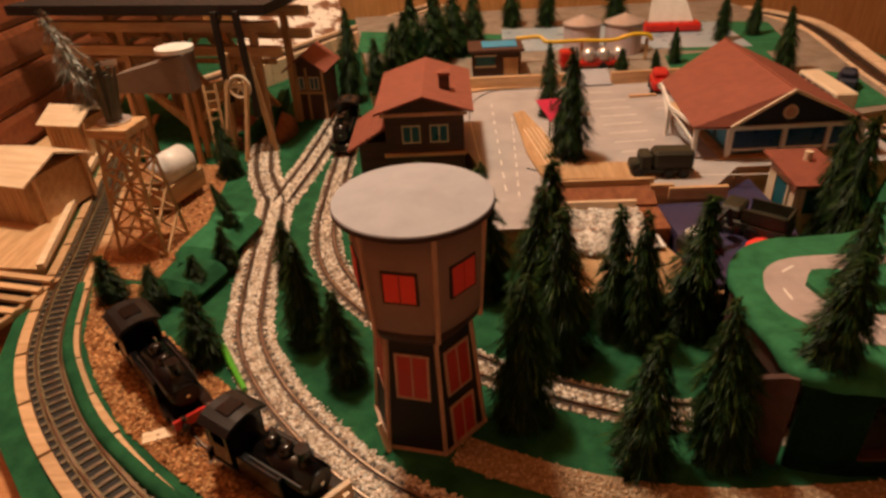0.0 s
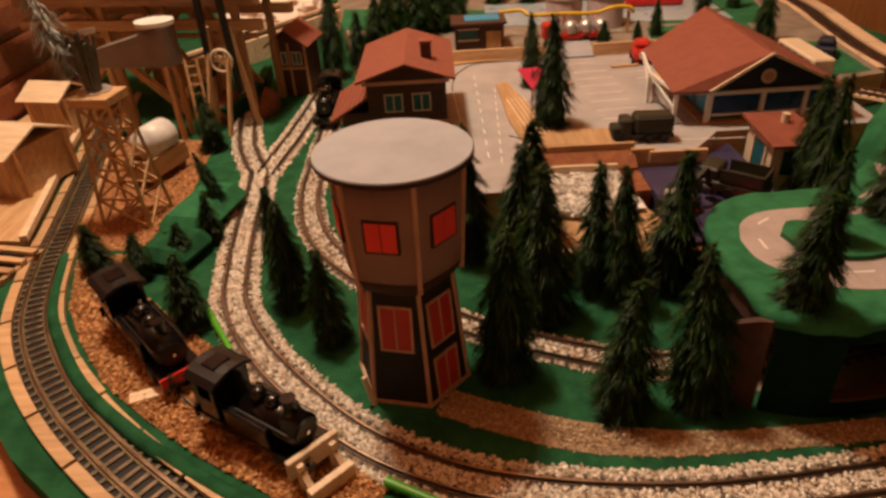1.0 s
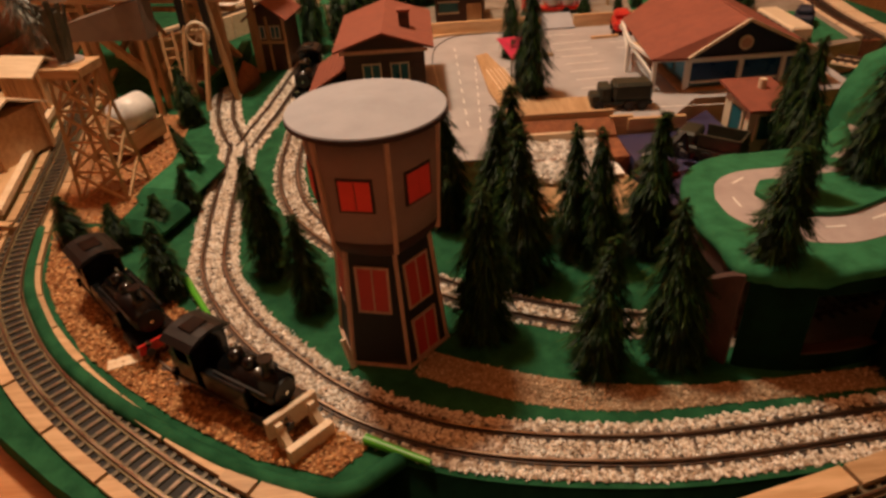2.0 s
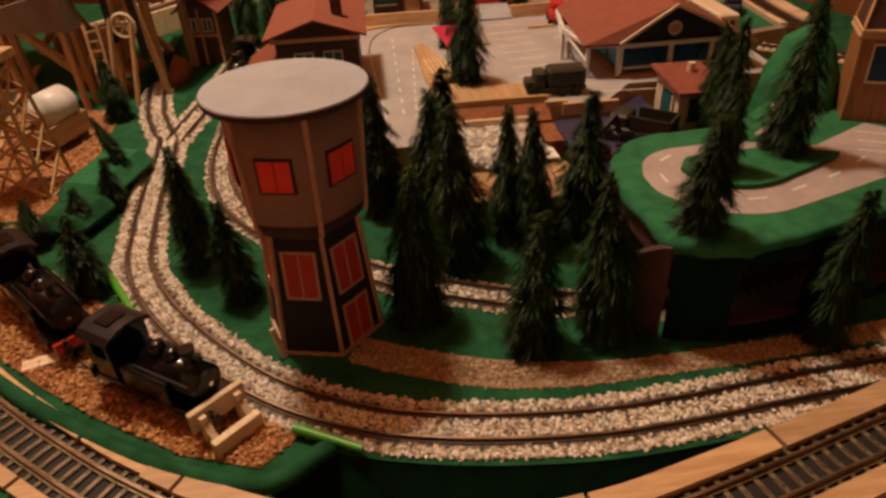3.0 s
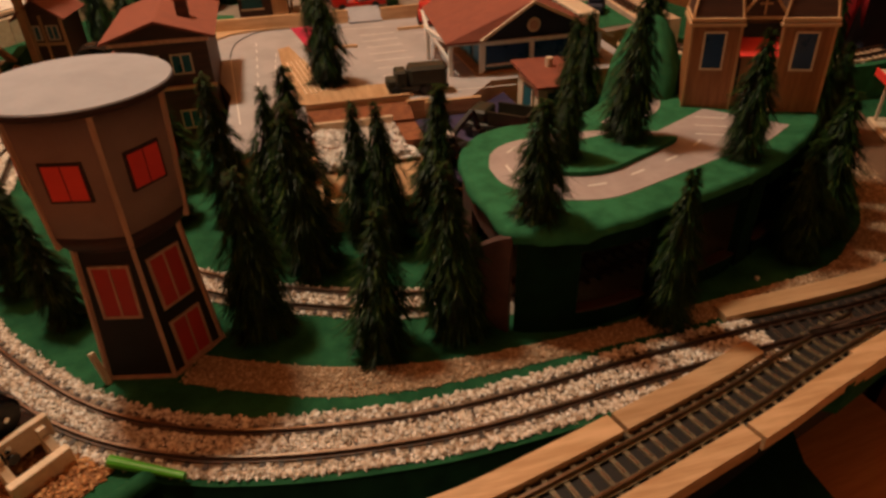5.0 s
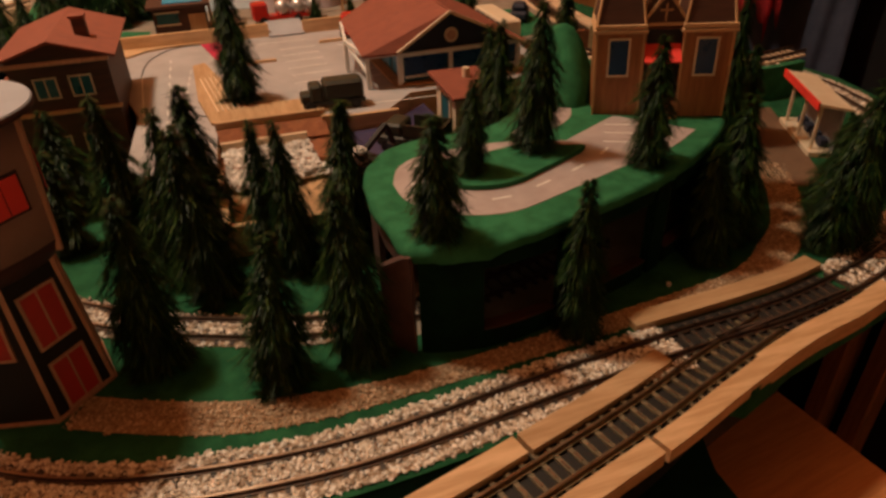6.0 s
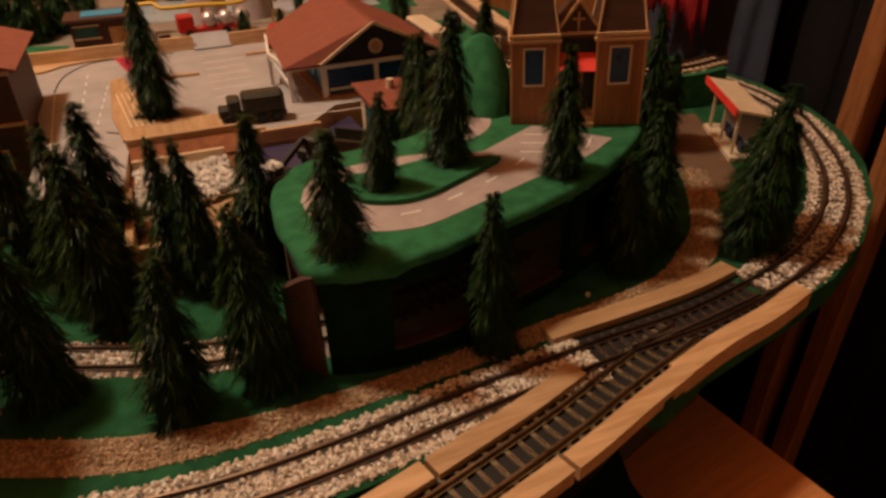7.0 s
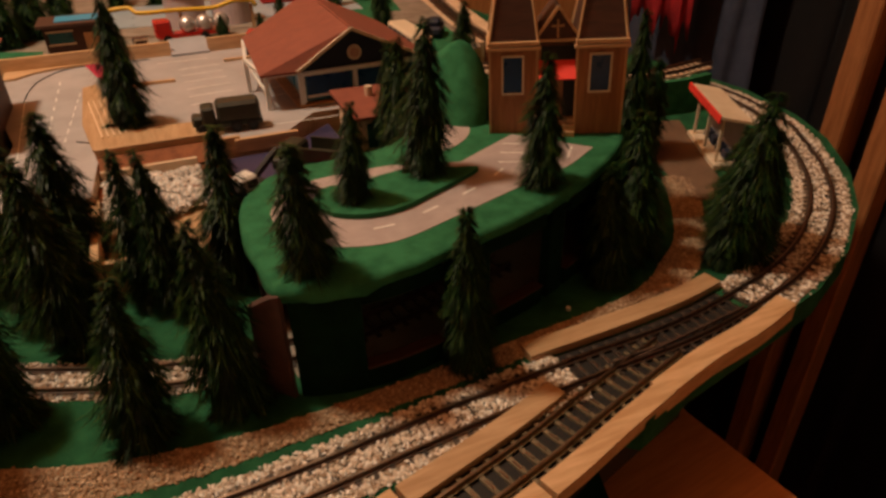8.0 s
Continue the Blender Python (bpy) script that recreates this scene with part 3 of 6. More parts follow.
tube(bm, [(p.x, p.y, -0.3) for p in roll], 0.55, 10)
solo("felt_edge", bm, FELT, "rolled green felt edge round the chip bed", "felt edge", smooth=True)

# ---- the raised parking place ----
LOT = [(10.4, 55.5), (17.2, 55.5), (17.6, 62.6), (33.0, 61.8), (37.0, 66.4), (54, 66.4), (56, 96), (7.0, 96), (8.2, 80), (10.6, 70), (10.2, 60)]
bm = bmesh.new()
prism(bm, LOT, -0.40, 3.7, 0, 1)
lot = solo("parking_place", bm, [ASPHALT, WOOD], "grey card parking place and road on a raised wooden base", "parking place", kind="structure")
BACKGROUND = [(-3, 96.2), (56.2, 96.2), (56.2, 80), (63.5, 82), (65.2, 96), (67.2, 108), (69.2, 120), (66, 150), (-12, 150)]
bm = bmesh.new()
prism(bm, BACKGROUND, -0.40, 3.5, 0, 1)
solo("raised_ground", bm, [PALEBOARD, WOOD], "raised pale board ground behind the parking place", "ground", kind="structure")
for k, pts in enumerate(([(-2.5, 97), (10.5, 97), (10.5, 106), (-4, 112)], [(40, 97), (56, 97), (58, 111), (42, 109)], [(57, 82), (62.5, 83), (64, 96), (58, 98)], [(-8, 120), (16, 112), (18, 128), (-9, 136)], [(44, 112), (62, 108), (66, 128), (50, 132)])):
    bm = bmesh.new()
    prism(bm, pts, 3.5, 3.56 + 0.004 * k)
    solo("felt_patch", bm, FELT2, "patch of green felt on the raised ground", "felt patch", kind="structure")
marks = thing("road_markings", label="white painted road and parking markings", category="road marking")


def dash(x, y, l, w, rz, z=3.706):
    part("mark", B(x, y, z, l, w, 0.012, rz=rz), WHITE, marks)


for i in range(9):
    dash(13.4 - 0.02 * i, 88.5 - 3.1 * i, 1.4, 0.13, 92)
for i in range(7):
    dash(28.6, 71.5 + 2.8 * i, 4.6, 0.16, 3)
    dash(36.2 - 0.2 * i, 73.5 + 2.8 * i, 3.2, 0.14, 4)
for i in range(10):
    dash(15.6 - 0.13 * i, 83 - 2.3 * i, 1.2, 0.11, 87)
dash(10.9, 73, 22, 0.12, 93)
for i in range(5):
    dash(16.4, 78.6 - 0.5 * i, 0.7, 0.14, 4)
dash(35.8, 64.6, 12, 0.14, -3)
dash(27, 92, 6, 0.14, -2)
for pts in ([(15.8, 68.1), (17.6, 66.8), (19.4, 65.8), (22.9, 66.0), (26.3, 66.3)], [(10.3, 83), (10.5, 87.1), (11.3, 90.8), (13.8, 94.4), (17.8, 94.8), (24.0, 94.6)]):
    bm = bmesh.new()
    tube(bm, [(p.x, p.y, 3.75) for p in smooth_path(pts)[::4]], 0.06, 6)
    solo("thin_cable", bm, BLACKCARD, "thin dark cable lying on the grey card", "cable")


def curb(name, pts, w, z0, z1, material, label):
    bm = bmesh.new()
    ribbon(bm, smooth_path(pts, 0.6), 0, w, z0, z1)
    return solo(name, bm, material, label, "wood strip")


ISLAND = [(15.9, 84.6), (17.3, 85.4), (19.4, 74.5), (21.2, 68.6), (28.4, 68.0), (28.2, 64.2), (17.2, 64.8), (16.2, 72)]
bm = bmesh.new()
prism(bm, ISLAND, 3.70, 3.98)
isle = solo("wooden_island", bm, WOODY, "flat pale plywood traffic island on the parking place", "traffic island")
for i in range(5):
    part("slat", B(17.3 + 0.5 * i, 73.0 + 0.1 * i, 3.98, 0.14, 11.5, 0.10, rz=7), PALEWOOD, isle)
solo("kerb_strip", B(0, 0, 0, 5.6, 0.5, 0.3), WOOD, "short wooden kerb strip on the parking place", "wood strip", 22.6, 83.5, 3.7, -2)
solo("kerb_strip", B(0, 0, 0, 3.6, 0.5, 0.3), WOOD, "short wooden kerb strip on the parking place", "wood strip", 33.4, 89.4, 3.7, 3)
solo("border_board", B(0, 0, 0, 19.5, 0.5, 1.7), WOOD, "low wooden board fencing the parking place", "board", 16.2, 95.6, 3.7, 0)
solo("border_board", B(0, 0, 0, 9.5, 0.5, 1.7), WOOD, "low wooden board fencing the parking place", "board", 35.2, 95.4, 3.7, 1)
bm = bmesh.new()
slab(bm, [(25.9, 94.6, 3.95), (30.6, 94.6, 3.95), (30.6, 98.6, 5.0), (25.9, 98.6, 5.0)], 0.3)
solo("ramp", bm, CARDGREY, "grey card ramp between two border boards", "ramp")
bm = bmesh.new()
prism(bm, [(7.4, 92.0), (8.6, 92.0), (10.4, 93.9), (13.4, 94.9), (18, 95.2), (18, 95.5), (7.2, 95.5)], 3.70, 3.95)
solo("corner_kerb", bm, WOOD, "curved thin wooden kerb in the corner of the road", "kerb")

# ---- the hill with the tunnel ----
HILL_Z = 7.0
HILL = [(26.6, 34.0), (27.0, 32.6), (28.6, 31.9), (31.4, 31.5), (35.1, 31.9), (39.2, 33.2), (43.6, 34.5), (48.6, 36.8), (53.2, 39.8), (56.6, 43.5), (57.6, 48.5), (55, 53.5), (50, 56), (45.5, 54.5), (42, 50.5), (38, 47.6), (34, 47.0), (30.3, 46.6), (27.8, 44.7), (26.6, 42), (26.3, 38)]
hill = thing("tunnel_hill", label="hollow hill covered in green felt with a road on top", category="hill", kind="structure")
HP = [(p.x, p.y) for p in smooth_path(HILL + [HILL[0]], 0.5)][:-1]
HC = (sum(p[0] for p in HP) / len(HP), sum(p[1] for p in HP) / len(HP))


def shrunk(k):
    return [(HC[0] + (x - HC[0]) * k, HC[1] + (y - HC[1]) * k) for x, y in HP]


bm = bmesh.new()
loops = []
for k, z, wob in ((0.985, 6.0, 0.4), (0.998, 6.15, 0.36), (1.006, 6.4, 0.28), (1.002, 6.74, 0.2), (0.986, 6.94, 0.12), (0.962, 7.0, 0.0)):
    ring = []
    for x, y in shrunk(k):
        w = noise.noise(Vector((x * 0.45, y * 0.45, 1.7))) + 0.5 * noise.noise(Vector((x * 1.7, y * 1.7, z)))
        ring.append(bm.verts.new((x + 0.4 * wob * w, y + 0.4 * wob * w, z + wob * w)))
    loops.append(ring)
n = len(HP)
for a, b in zip(loops, loops[1:]):
    for i in range(n):
        bm.faces.new((a[i], a[(i + 1) % n], b[(i + 1) % n], b[i]))
bm.faces.new(loops[-1]), bm.faces.new(loops[0][::-1])
part("felt_top", bm, FELT2, hill, "bright green felt top with rounded drooping rim", smooth=True)
INNER = shrunk(0.975)


def run_of(x0, x1):
    """The front stretch of the hill's outline between two x."""
    return [Vector((x, y, 0)) for x, y in INNER if x0 <= x <= x1 and y < 33.2 + max(0, x - 36) * 0.62]


# Hill walls take the darkened felt, as painted shade below the bright top.
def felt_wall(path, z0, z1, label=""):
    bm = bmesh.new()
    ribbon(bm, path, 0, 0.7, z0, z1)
    part("felt_wall", bm, SHADEFELT, hill, label)


felt_wall(run_of(26.9, 31.1), -0.41, 6.3, "green felt wall of the hill, darkened for shade")
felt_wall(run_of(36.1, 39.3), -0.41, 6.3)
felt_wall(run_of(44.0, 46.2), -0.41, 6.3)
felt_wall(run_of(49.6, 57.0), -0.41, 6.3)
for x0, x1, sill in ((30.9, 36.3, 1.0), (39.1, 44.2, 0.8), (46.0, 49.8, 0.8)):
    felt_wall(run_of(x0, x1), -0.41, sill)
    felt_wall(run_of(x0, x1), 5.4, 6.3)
    bm = bmesh.new()
    ribbon(bm, run_of(x0, x1), 0, 0.85, sill, sill + 0.14)
    part("sill", bm, DARKWOOD, hill, "brown strip under the tunnel opening")
BACK_RUN = [Vector((x, y, 0)) for x, y in INNER if y > 44.0]
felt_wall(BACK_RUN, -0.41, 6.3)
bm = bmesh.new()
prism(bm, [(27.4, 34.0), (35, 33.2), (45, 36.4), (54, 42), (54, 52), (46, 53), (30, 45.6), (27, 41)], -0.41, -0.37)
part("tunnel_floor", bm, PALEBOARD, hill, "pale board floor inside the tunnel")
bm = bmesh.new()
WING = smooth_path([(27.0, 32.5), (26.6, 33.0), (26.0, 33.6), (25.3, 34.2)], 0.4)
ribbon(bm, WING, 0, 0.3, -0.41, 5.4)
for v in bm.verts:
    if v.co.z > 3:
        v.co.z += 1.1 * max(0.0, min(1.0, (v.co.x - 25.6) / 1.2))
part("portal_wing", bm, PORTAL, hill, "red-brown card wall beside the tunnel mouth")
bm = bmesh.new()
ribbon(bm, [Vector((27.1, 33.6, 0)), Vector((26.8, 37, 0)), Vector((27.0, 41.6, 0))], 0, 0.35, 4.6, 6.3)
part("portal_lintel", bm, PORTAL, hill, "red-brown card over the tunnel mouth")
bm = bmesh.new()
ribbon(bm, [Vector((26.9, 39.4, 0)), Vector((27.1, 42.2, 0)), Vector((28.2, 44.2, 0))], 0, 0.4, -0.41, 6.2)
part("portal_pier", bm, PORTAL, hill, "red-brown card wall on the far side of the tunnel mouth")


def sheet(name, pts, z, t, material, parent=None, label="", category="road", step=0.7):
    bm = bmesh.new()
    prism(bm, [(p.x, p.y) for p in smooth_path(list(pts) + [pts[0]], step)][:-1], z, z + t)
    if parent:
        return part(name, bm, material, parent, label)
    return solo(name, bm, material, label, category, kind="structure")


ROAD = [(28.2, 40.4), (28.3, 38.2), (29.3, 36.6), (31.0, 35.0), (34.1, 34.3), (38.3, 35.5), (43.0, 37.1), (48.0, 38.6), (51.4, 40.5), (51.6, 40.6), (51.5, 40.8), (47.7, 45.3), (47.5, 45.4), (47.3, 45.3), (42.2, 42.7), (42.0, 42.6), (40.4, 42.9), (37.4, 44.0), (34.2, 44.2), (31.0, 43.9), (29.1, 42.6)]
sheet("hill_road", ROAD, HILL_Z, 0.03, ROADCARD, None, "grey-pink card road winding over the hill", "road")
sheet("hill_road_branch", [(38.6, 45.2), (41.8, 44.9), (44.4, 46.6), (45.6, 49.4), (44.8, 52.0), (43.0, 50.6), (41.6, 47.6)], HILL_Z, 0.03, ROADCARD, None, "grey-pink card branch of the hill road", "road")
ISLE = [(30.9, 40.6), (31.5, 38.5), (33.4, 37.4), (35.6, 37.4), (38, 38.4), (40.4, 39.5), (42.3, 40.6), (40.6, 41.3), (38.8, 42.4), (36, 42.2), (34, 41.8), (32, 42)]
sheet("green_island", ISLE, HILL_Z + 0.03, 0.35, FELT2, None, "raised green felt island in the bend of the road", "traffic island")
hill_marks = thing("hill_road_markings", label="white dashes on the hill road", category="road marking")
MID = smooth_path([(31.2, 43.0), (29.7, 41.8), (29.4, 39.6), (29.8, 37.8), (31.2, 36.6), (34.4, 36.1), (38.0, 37.2), (41.6, 38.7), (44.4, 40.6), (45.6, 42.4)])
for i in range(0, len(MID) - 5, 11):
    bm = bmesh.new()
    ribbon(bm, MID[i:i + 5:2], 0, 0.15, HILL_Z + 0.034, HILL_Z + 0.044)
    part("mark", bm, WHITE, hill_marks)
for k in range(3):
    part("mark", B(47.0 - 0.9 * k, 43.6 - 1.4 * k, HILL_Z + 0.034, 2.2, 0.12, 0.01, rz=-27), WHITE, hill_marks)
part("mark", B(49.6, 40.6, HILL_Z + 0.034, 2.2, 0.12, 0.01, rz=48), WHITE, hill_marks)
# green slope behind the road, towards the far side
bm = bmesh.new()
lathe(bm, [(5.2, 0.0), (4.6, 4.0), (3.6, 7.6), (2.3, 10.0), (1.0, 11.2), (0.3, 11.5)], 26)
for v in bm.verts:
    v.co += Vector((noise.noise(v.co * 0.4), noise.noise(v.co * 0.4 + Vector((5, 1, 2))), 0.3 * noise.noise(v.co * 0.7))) * 0.7
    v.co.x *= 0.8
solo("green_mound", bm, FELT2, "steep mound of bright green felt beside the church", "hill", 46.4, 52.6, 1.2, -20, True, kind="structure")

# ---- church on the hill ----
church = thing("church", 50.6, 44.2, HILL_Z, -27, "two-towered wooden toy church with dark red spires and blue windows", "church")
church.matrix_basis = pose(0.506, 0.442, 0.0695, 0, -2, -27)
for s in (-3.15, 3.15):
    tw = part("tower", B(s, 2.0, 0, 3.5, 4.0, 6.6), BROWNWOOD, church, "brown plywood tower with pale edges")
    for e in (-1.72, 1.72):
        part("corner_strip", B(s + e, -0.02, 0, 0.16, 0.16, 6.6), WOODZ, tw)
    part("cornice", B(s, 1.95, 6.45, 3.9, 4.3, 0.22), WOOD, tw)
    part("cornice", B(s, 1.95, 6.78, 3.75, 4.2, 0.26), WOOD, tw)
    w = part("window", B(s - 0.05, -0.03, 3.35, 1.5, 0.1, 2.6), BLUE, church, "dark blue window pane")
    bm = bmesh.new()
    for x, z, sx, sz in ((-0.8, 3.2, 0.14, 2.9), (0.7, 3.2, 0.14, 2.9), (-0.05, 3.2, 1.64, 0.14), (-0.05, 5.96, 1.64, 0.14)):
        box(bm, s + x, -0.08, z, sx, 0.14, sz)
    part("frame", bm, CREAM, w, "pale window frame")
    bm = bmesh.new()
    h, top = 5.6, 0.9
    lo = [(s - 1.75, 0.1), (s + 1.75, 0.1), (s + 1.75, 3.9), (s - 1.75, 3.9)]
    hi = [(s - top, 1.1), (s + top, 1.1), (s + top, 2.9), (s - top, 2.9)]
    va = [bm.verts.new((*p, 7.04)) for p in lo]
    vb = [bm.verts.new((*p, 7.04 + h)) for p in hi]
    for i in range(4):
        bm.faces.new((va[i], va[(i + 1) % 4], vb[(i + 1) % 4], vb[i]))
    bm.faces.new(vb), bm.faces.new(va[::-1])
    sp = part("spire", bm, DARKWOOD, church, "dark red-brown spire")
    for a, b in zip(lo, hi):
        part("ridge_strip", bar(bmesh.new(), (*a, 7.04), (*b, 7.04 + h), 0.16), WOODZ, sp)
part("nave", B(0, 3.4, 0, 3.0, 5.2, 6.6), BROWNWOOD, church, "dark recess between the towers")
part("dark_doorway", B(0.25, 0.72, 0.9, 2.7, 0.12, 5.6), BLACKCARD, church)
bm = bmesh.new()
a = [bm.verts.new(p) for p in ((-1.6, 0.5, 7.0), (1.6, 0.5, 7.0), (0, 0.5, 9.2))]
b = [bm.verts.new(p) for p in ((-1.6, 5, 7.0), (1.6, 5, 7.0), (0, 5, 9.2))]
bm.faces.new(a), bm.faces.new(b[::-1])
for i in range(3):
    bm.faces.new((a[i], a[(i + 1) % 3], b[(i + 1) % 3], b[i]))
gb = part("gable", bm, DARKWOOD, church, "dark gable with a pale cross")
for p, q in (((-1.7, 0.4, 6.95), (0, 0.4, 9.25)), ((1.7, 0.4, 6.95), (0, 0.4, 9.25)), ((-1.75, 0.4, 6.95), (1.75, 0.4, 6.95))):
    part("gable_strip", bar(bmesh.new(), p, q, 0.2), WOOD, gb)
part("cross", bar(bar(bmesh.new(), (0, 0.42, 7.15), (0, 0.42, 8.4), 0.13), (-0.45, 0.42, 7.95), (0.45, 0.42, 7.95), 0.13), WOOD, gb)
bm = bmesh.new()
slab(bm, [(-1.3, -0.5, 4.4), (1.35, -0.5, 4.4), (1.35, 0.7, 5.5), (-1.3, 0.7, 5.5)], 0.15)
part("canopy", bm, REDPAPER, church, "bright red door canopy")
part("door", B(-0.2, 0.62, 0.9, 1.5, 0.1, 3.6), BROWNWOOD, church)
for i in range(3):
    part("step", B(0.4, -0.35 + 0.35 * i, 0, 2.0, 0.7, 0.4 + 0.4 * i), WOOD, church)

# ---- platform shelter by the far curve ----
shelter = thing("platform_shelter", 72.6, 48.9, -0.4, 63, "small platform shelter with a cream roof edged in red", "shelter")
part("platform", B(0, 0, 0, 9.0, 2.6, 0.55, bevel=0.05), CREAM, shelter, "pale platform slab")
for x in (-3.6, 0, 3.6):
    part("post", B(x, 0.9, 0.5, 0.25, 0.25, 4.1), CREAM, shelter)
bm = bmesh.new()
slab(bm, [(-5, -1.3, 4.9), (5, -1.3, 4.9), (5, 1.7, 5.4), (-5, 1.7, 5.4)], 0.25)
rf = part("roof", bm, CREAM, shelter, "flat cream roof")
part("fascia", B(0, 1.76, 4.75, 10, 0.14, 0.75), REDPAPER, rf, "red edge board")
part("back_wall", B(0, -0.9, 0.5, 8.4, 0.2, 4.2), CARDGREY, shelter)
for i in range(4):
    part("bench", B(-2.7 + 1.8 * i, -0.35, 0.5, 1.2, 0.7, 0.8, bevel=0.05), NAVY, shelter)
bm = bmesh.new()
prism(bm, [(63.5, 41.5), (66.5, 40.2), (70.2, 46.5), (75.5, 57), (70.5, 59), (66, 50)], -0.40, -0.3)
solo("platform_yard", bm, YARDCARD, "brown-grey card yard before the platform shelter", "yard", kind="structure")
bm = bmesh.new()
ribbon(bm, smooth_path([(63, 68), (69, 61.5), (76, 59.5), (82, 60)])[::4], 0, 0.8, -0.4, 3.4)
solo("felt_embankment", bm, FELT2, "upright green felt bank behind the shelter", "embankment", kind="structure")
bm = bmesh.new()
FARWAY = smooth_path([(57, 76), (62, 70.5), (68.5, 64), (76, 62.0), (84, 63)])
ribbon(bm, FARWAY[::4], 0, 3.2, 3.3, 3.55)
solo("upper_bed", bm, PALEWOOD, "pale wooden bed of the upper track", "board", kind="structure")
make_track("upper_track", [p + Vector((0, 0, 3.9)) for p in FARWAY], SLEEPER, "brown track on the raised bank")

# ---- water tower ----
tower = thing("water_tower", 5.95, 37.75, -0.4, 0, "six-sided water tower, grey roof, brown drum, black base, red windows", "water tower")
TURN = -13.0
COS30 = math.cos(math.pi / 6)


def corner(r, z, k):
    a = radians(TURN + 60 * k)
    return Vector((r * math.cos(a), r * math.sin(a), z))


def drum_ring(r, z, n=60):
    """A ring between a circle and a hexagon."""
    out = []
    for i in range(n):
        a = 2 * math.pi * i / n
        flat = COS30 / math.cos((a - radians(TURN)) % (math.pi / 3) - math.pi / 6)
        q = r * (0.65 * flat + 0.35)
        out.append((q * math.cos(a), q * math.sin(a), z))
    return out


def loft(bm, rings):
    loops = [[bm.verts.new(p) for p in r] for r in rings]
    n = len(loops[0])
    for a, b in zip(loops, loops[1:]):
        for i in range(n):
            bm.faces.new((a[i], a[(i + 1) % n], b[(i + 1) % n], b[i]))
    bm.faces.new(loops[0][::-1]), bm.faces.new(loops[-1])
    return bm


bm = bmesh.new()
lathe(bm, [(3.75, 0.0), (3.0, 8.6)], 6, rz=TURN)
shaft = part("shaft", bm, BLACKCARD, tower, "black tapering base")
part("collar", loft(bmesh.new(), [drum_ring(2.95, 8.3), drum_ring(3.2, 8.5), drum_ring(3.6, 9.0), drum_ring(3.78, 9.6)]), RINGBROWN, tower, "dark brown flared ring", True)
drum = part("drum", loft(bmesh.new(), [drum_ring(3.78, 9.6), drum_ring(3.85, 11.5), drum_ring(3.95, 14), drum_ring(4.02, 16.2)]), TOWERBROWN, tower, "grey-brown drum", True)
bm = bmesh.new()
lathe(bm, [(4.42, 16.1), (4.58, 16.2), (4.58, 16.42), (4.5, 16.5)], 56)
part("roof_rim", bm, RINGBROWN, tower, "dark red-brown roof edge", True)
bm = bmesh.new()
lathe(bm, [(4.55, 16.48), (4.5, 16.56), (2.0, 16.8), (0.05, 17.0)], 56)
part("roof", bm, CARDGREY, tower, "pale grey card roof, slightly conical")
for k in range(6):
    part("corner_strip", bar(bmesh.new(), corner(3.78, 0, k), corner(3.03, 8.7, k), 0.24), STRIP, tower, "brown corner strip")
    part("drum_strip", bar(bmesh.new(), corner(3.66, 8.9, k), corner(4.04, 16.1, k), 0.26), STRIP, tower, "brown upright strip")
    m0 = Matrix.Rotation(radians(TURN + 60 * k + 30) - math.pi / 2, 4, "Z")
    flat_at = 3.9 * (0.65 * COS30 + 0.35)

    def on_wall(bm, depth, lean=0.0):
        bmesh.ops.transform(bm, matrix=m0 @ Matrix.Translation((0, depth, 0)) @ Matrix.Rotation(lean, 4, "X"), verts=bm.verts[:])
        return bm

    f = part("window_frame", on_wall(B(0, 0, 11.75, 2.05, 0.2, 2.1), flat_at - 0.02), RINGBROWN, tower)
    for s in (-0.46, 0.46):
        part("pane", on_wall(B(s, 0, 11.9, 0.86, 0.12, 1.8), flat_at + 0.07), REDPAPER, f, "bright red shutter")
    lean = math.atan2((3.75 - 3.0) * COS30, 8.6)
    for z0, z1, wd in ((4.15, 7.5, 2.0),) + (((0.15, 3.3, 2.0),) if k == 5 else ()):
        bm = bmesh.new()
        for x, z, sx, sz in ((-wd / 2, z0, 0.16, z1 - z0), (wd / 2, z0, 0.16, z1 - z0), (0, z0, 0.1, z1 - z0), (0, z0, wd, 0.16), (0, z1 - 0.16, wd, 0.16)):
            box(bm, x, 0.05, z, sx, 0.16, sz)
        f = part("window_frame" if z0 > 1 else "door_frame", on_wall(bm, 3.75 * COS30, lean), STRIP, tower, "pale brown frame")
        for s in (-1, 1):
            part("pane" if z0 > 1 else "door_leaf", on_wall(B(s * wd * 0.25, 0.02, z0 + 0.14, wd * 0.46, 0.12, z1 - z0 - 0.28), 3.75 * COS30, lean), DULLRED, f, "dull red panel")
bm = bmesh.new()
lathe(bm, [(4.0, -0.02), (4.0, 0.12)], 6, rz=TURN)
part("plinth", bm, STRIP, tower, "thin brown base plate")

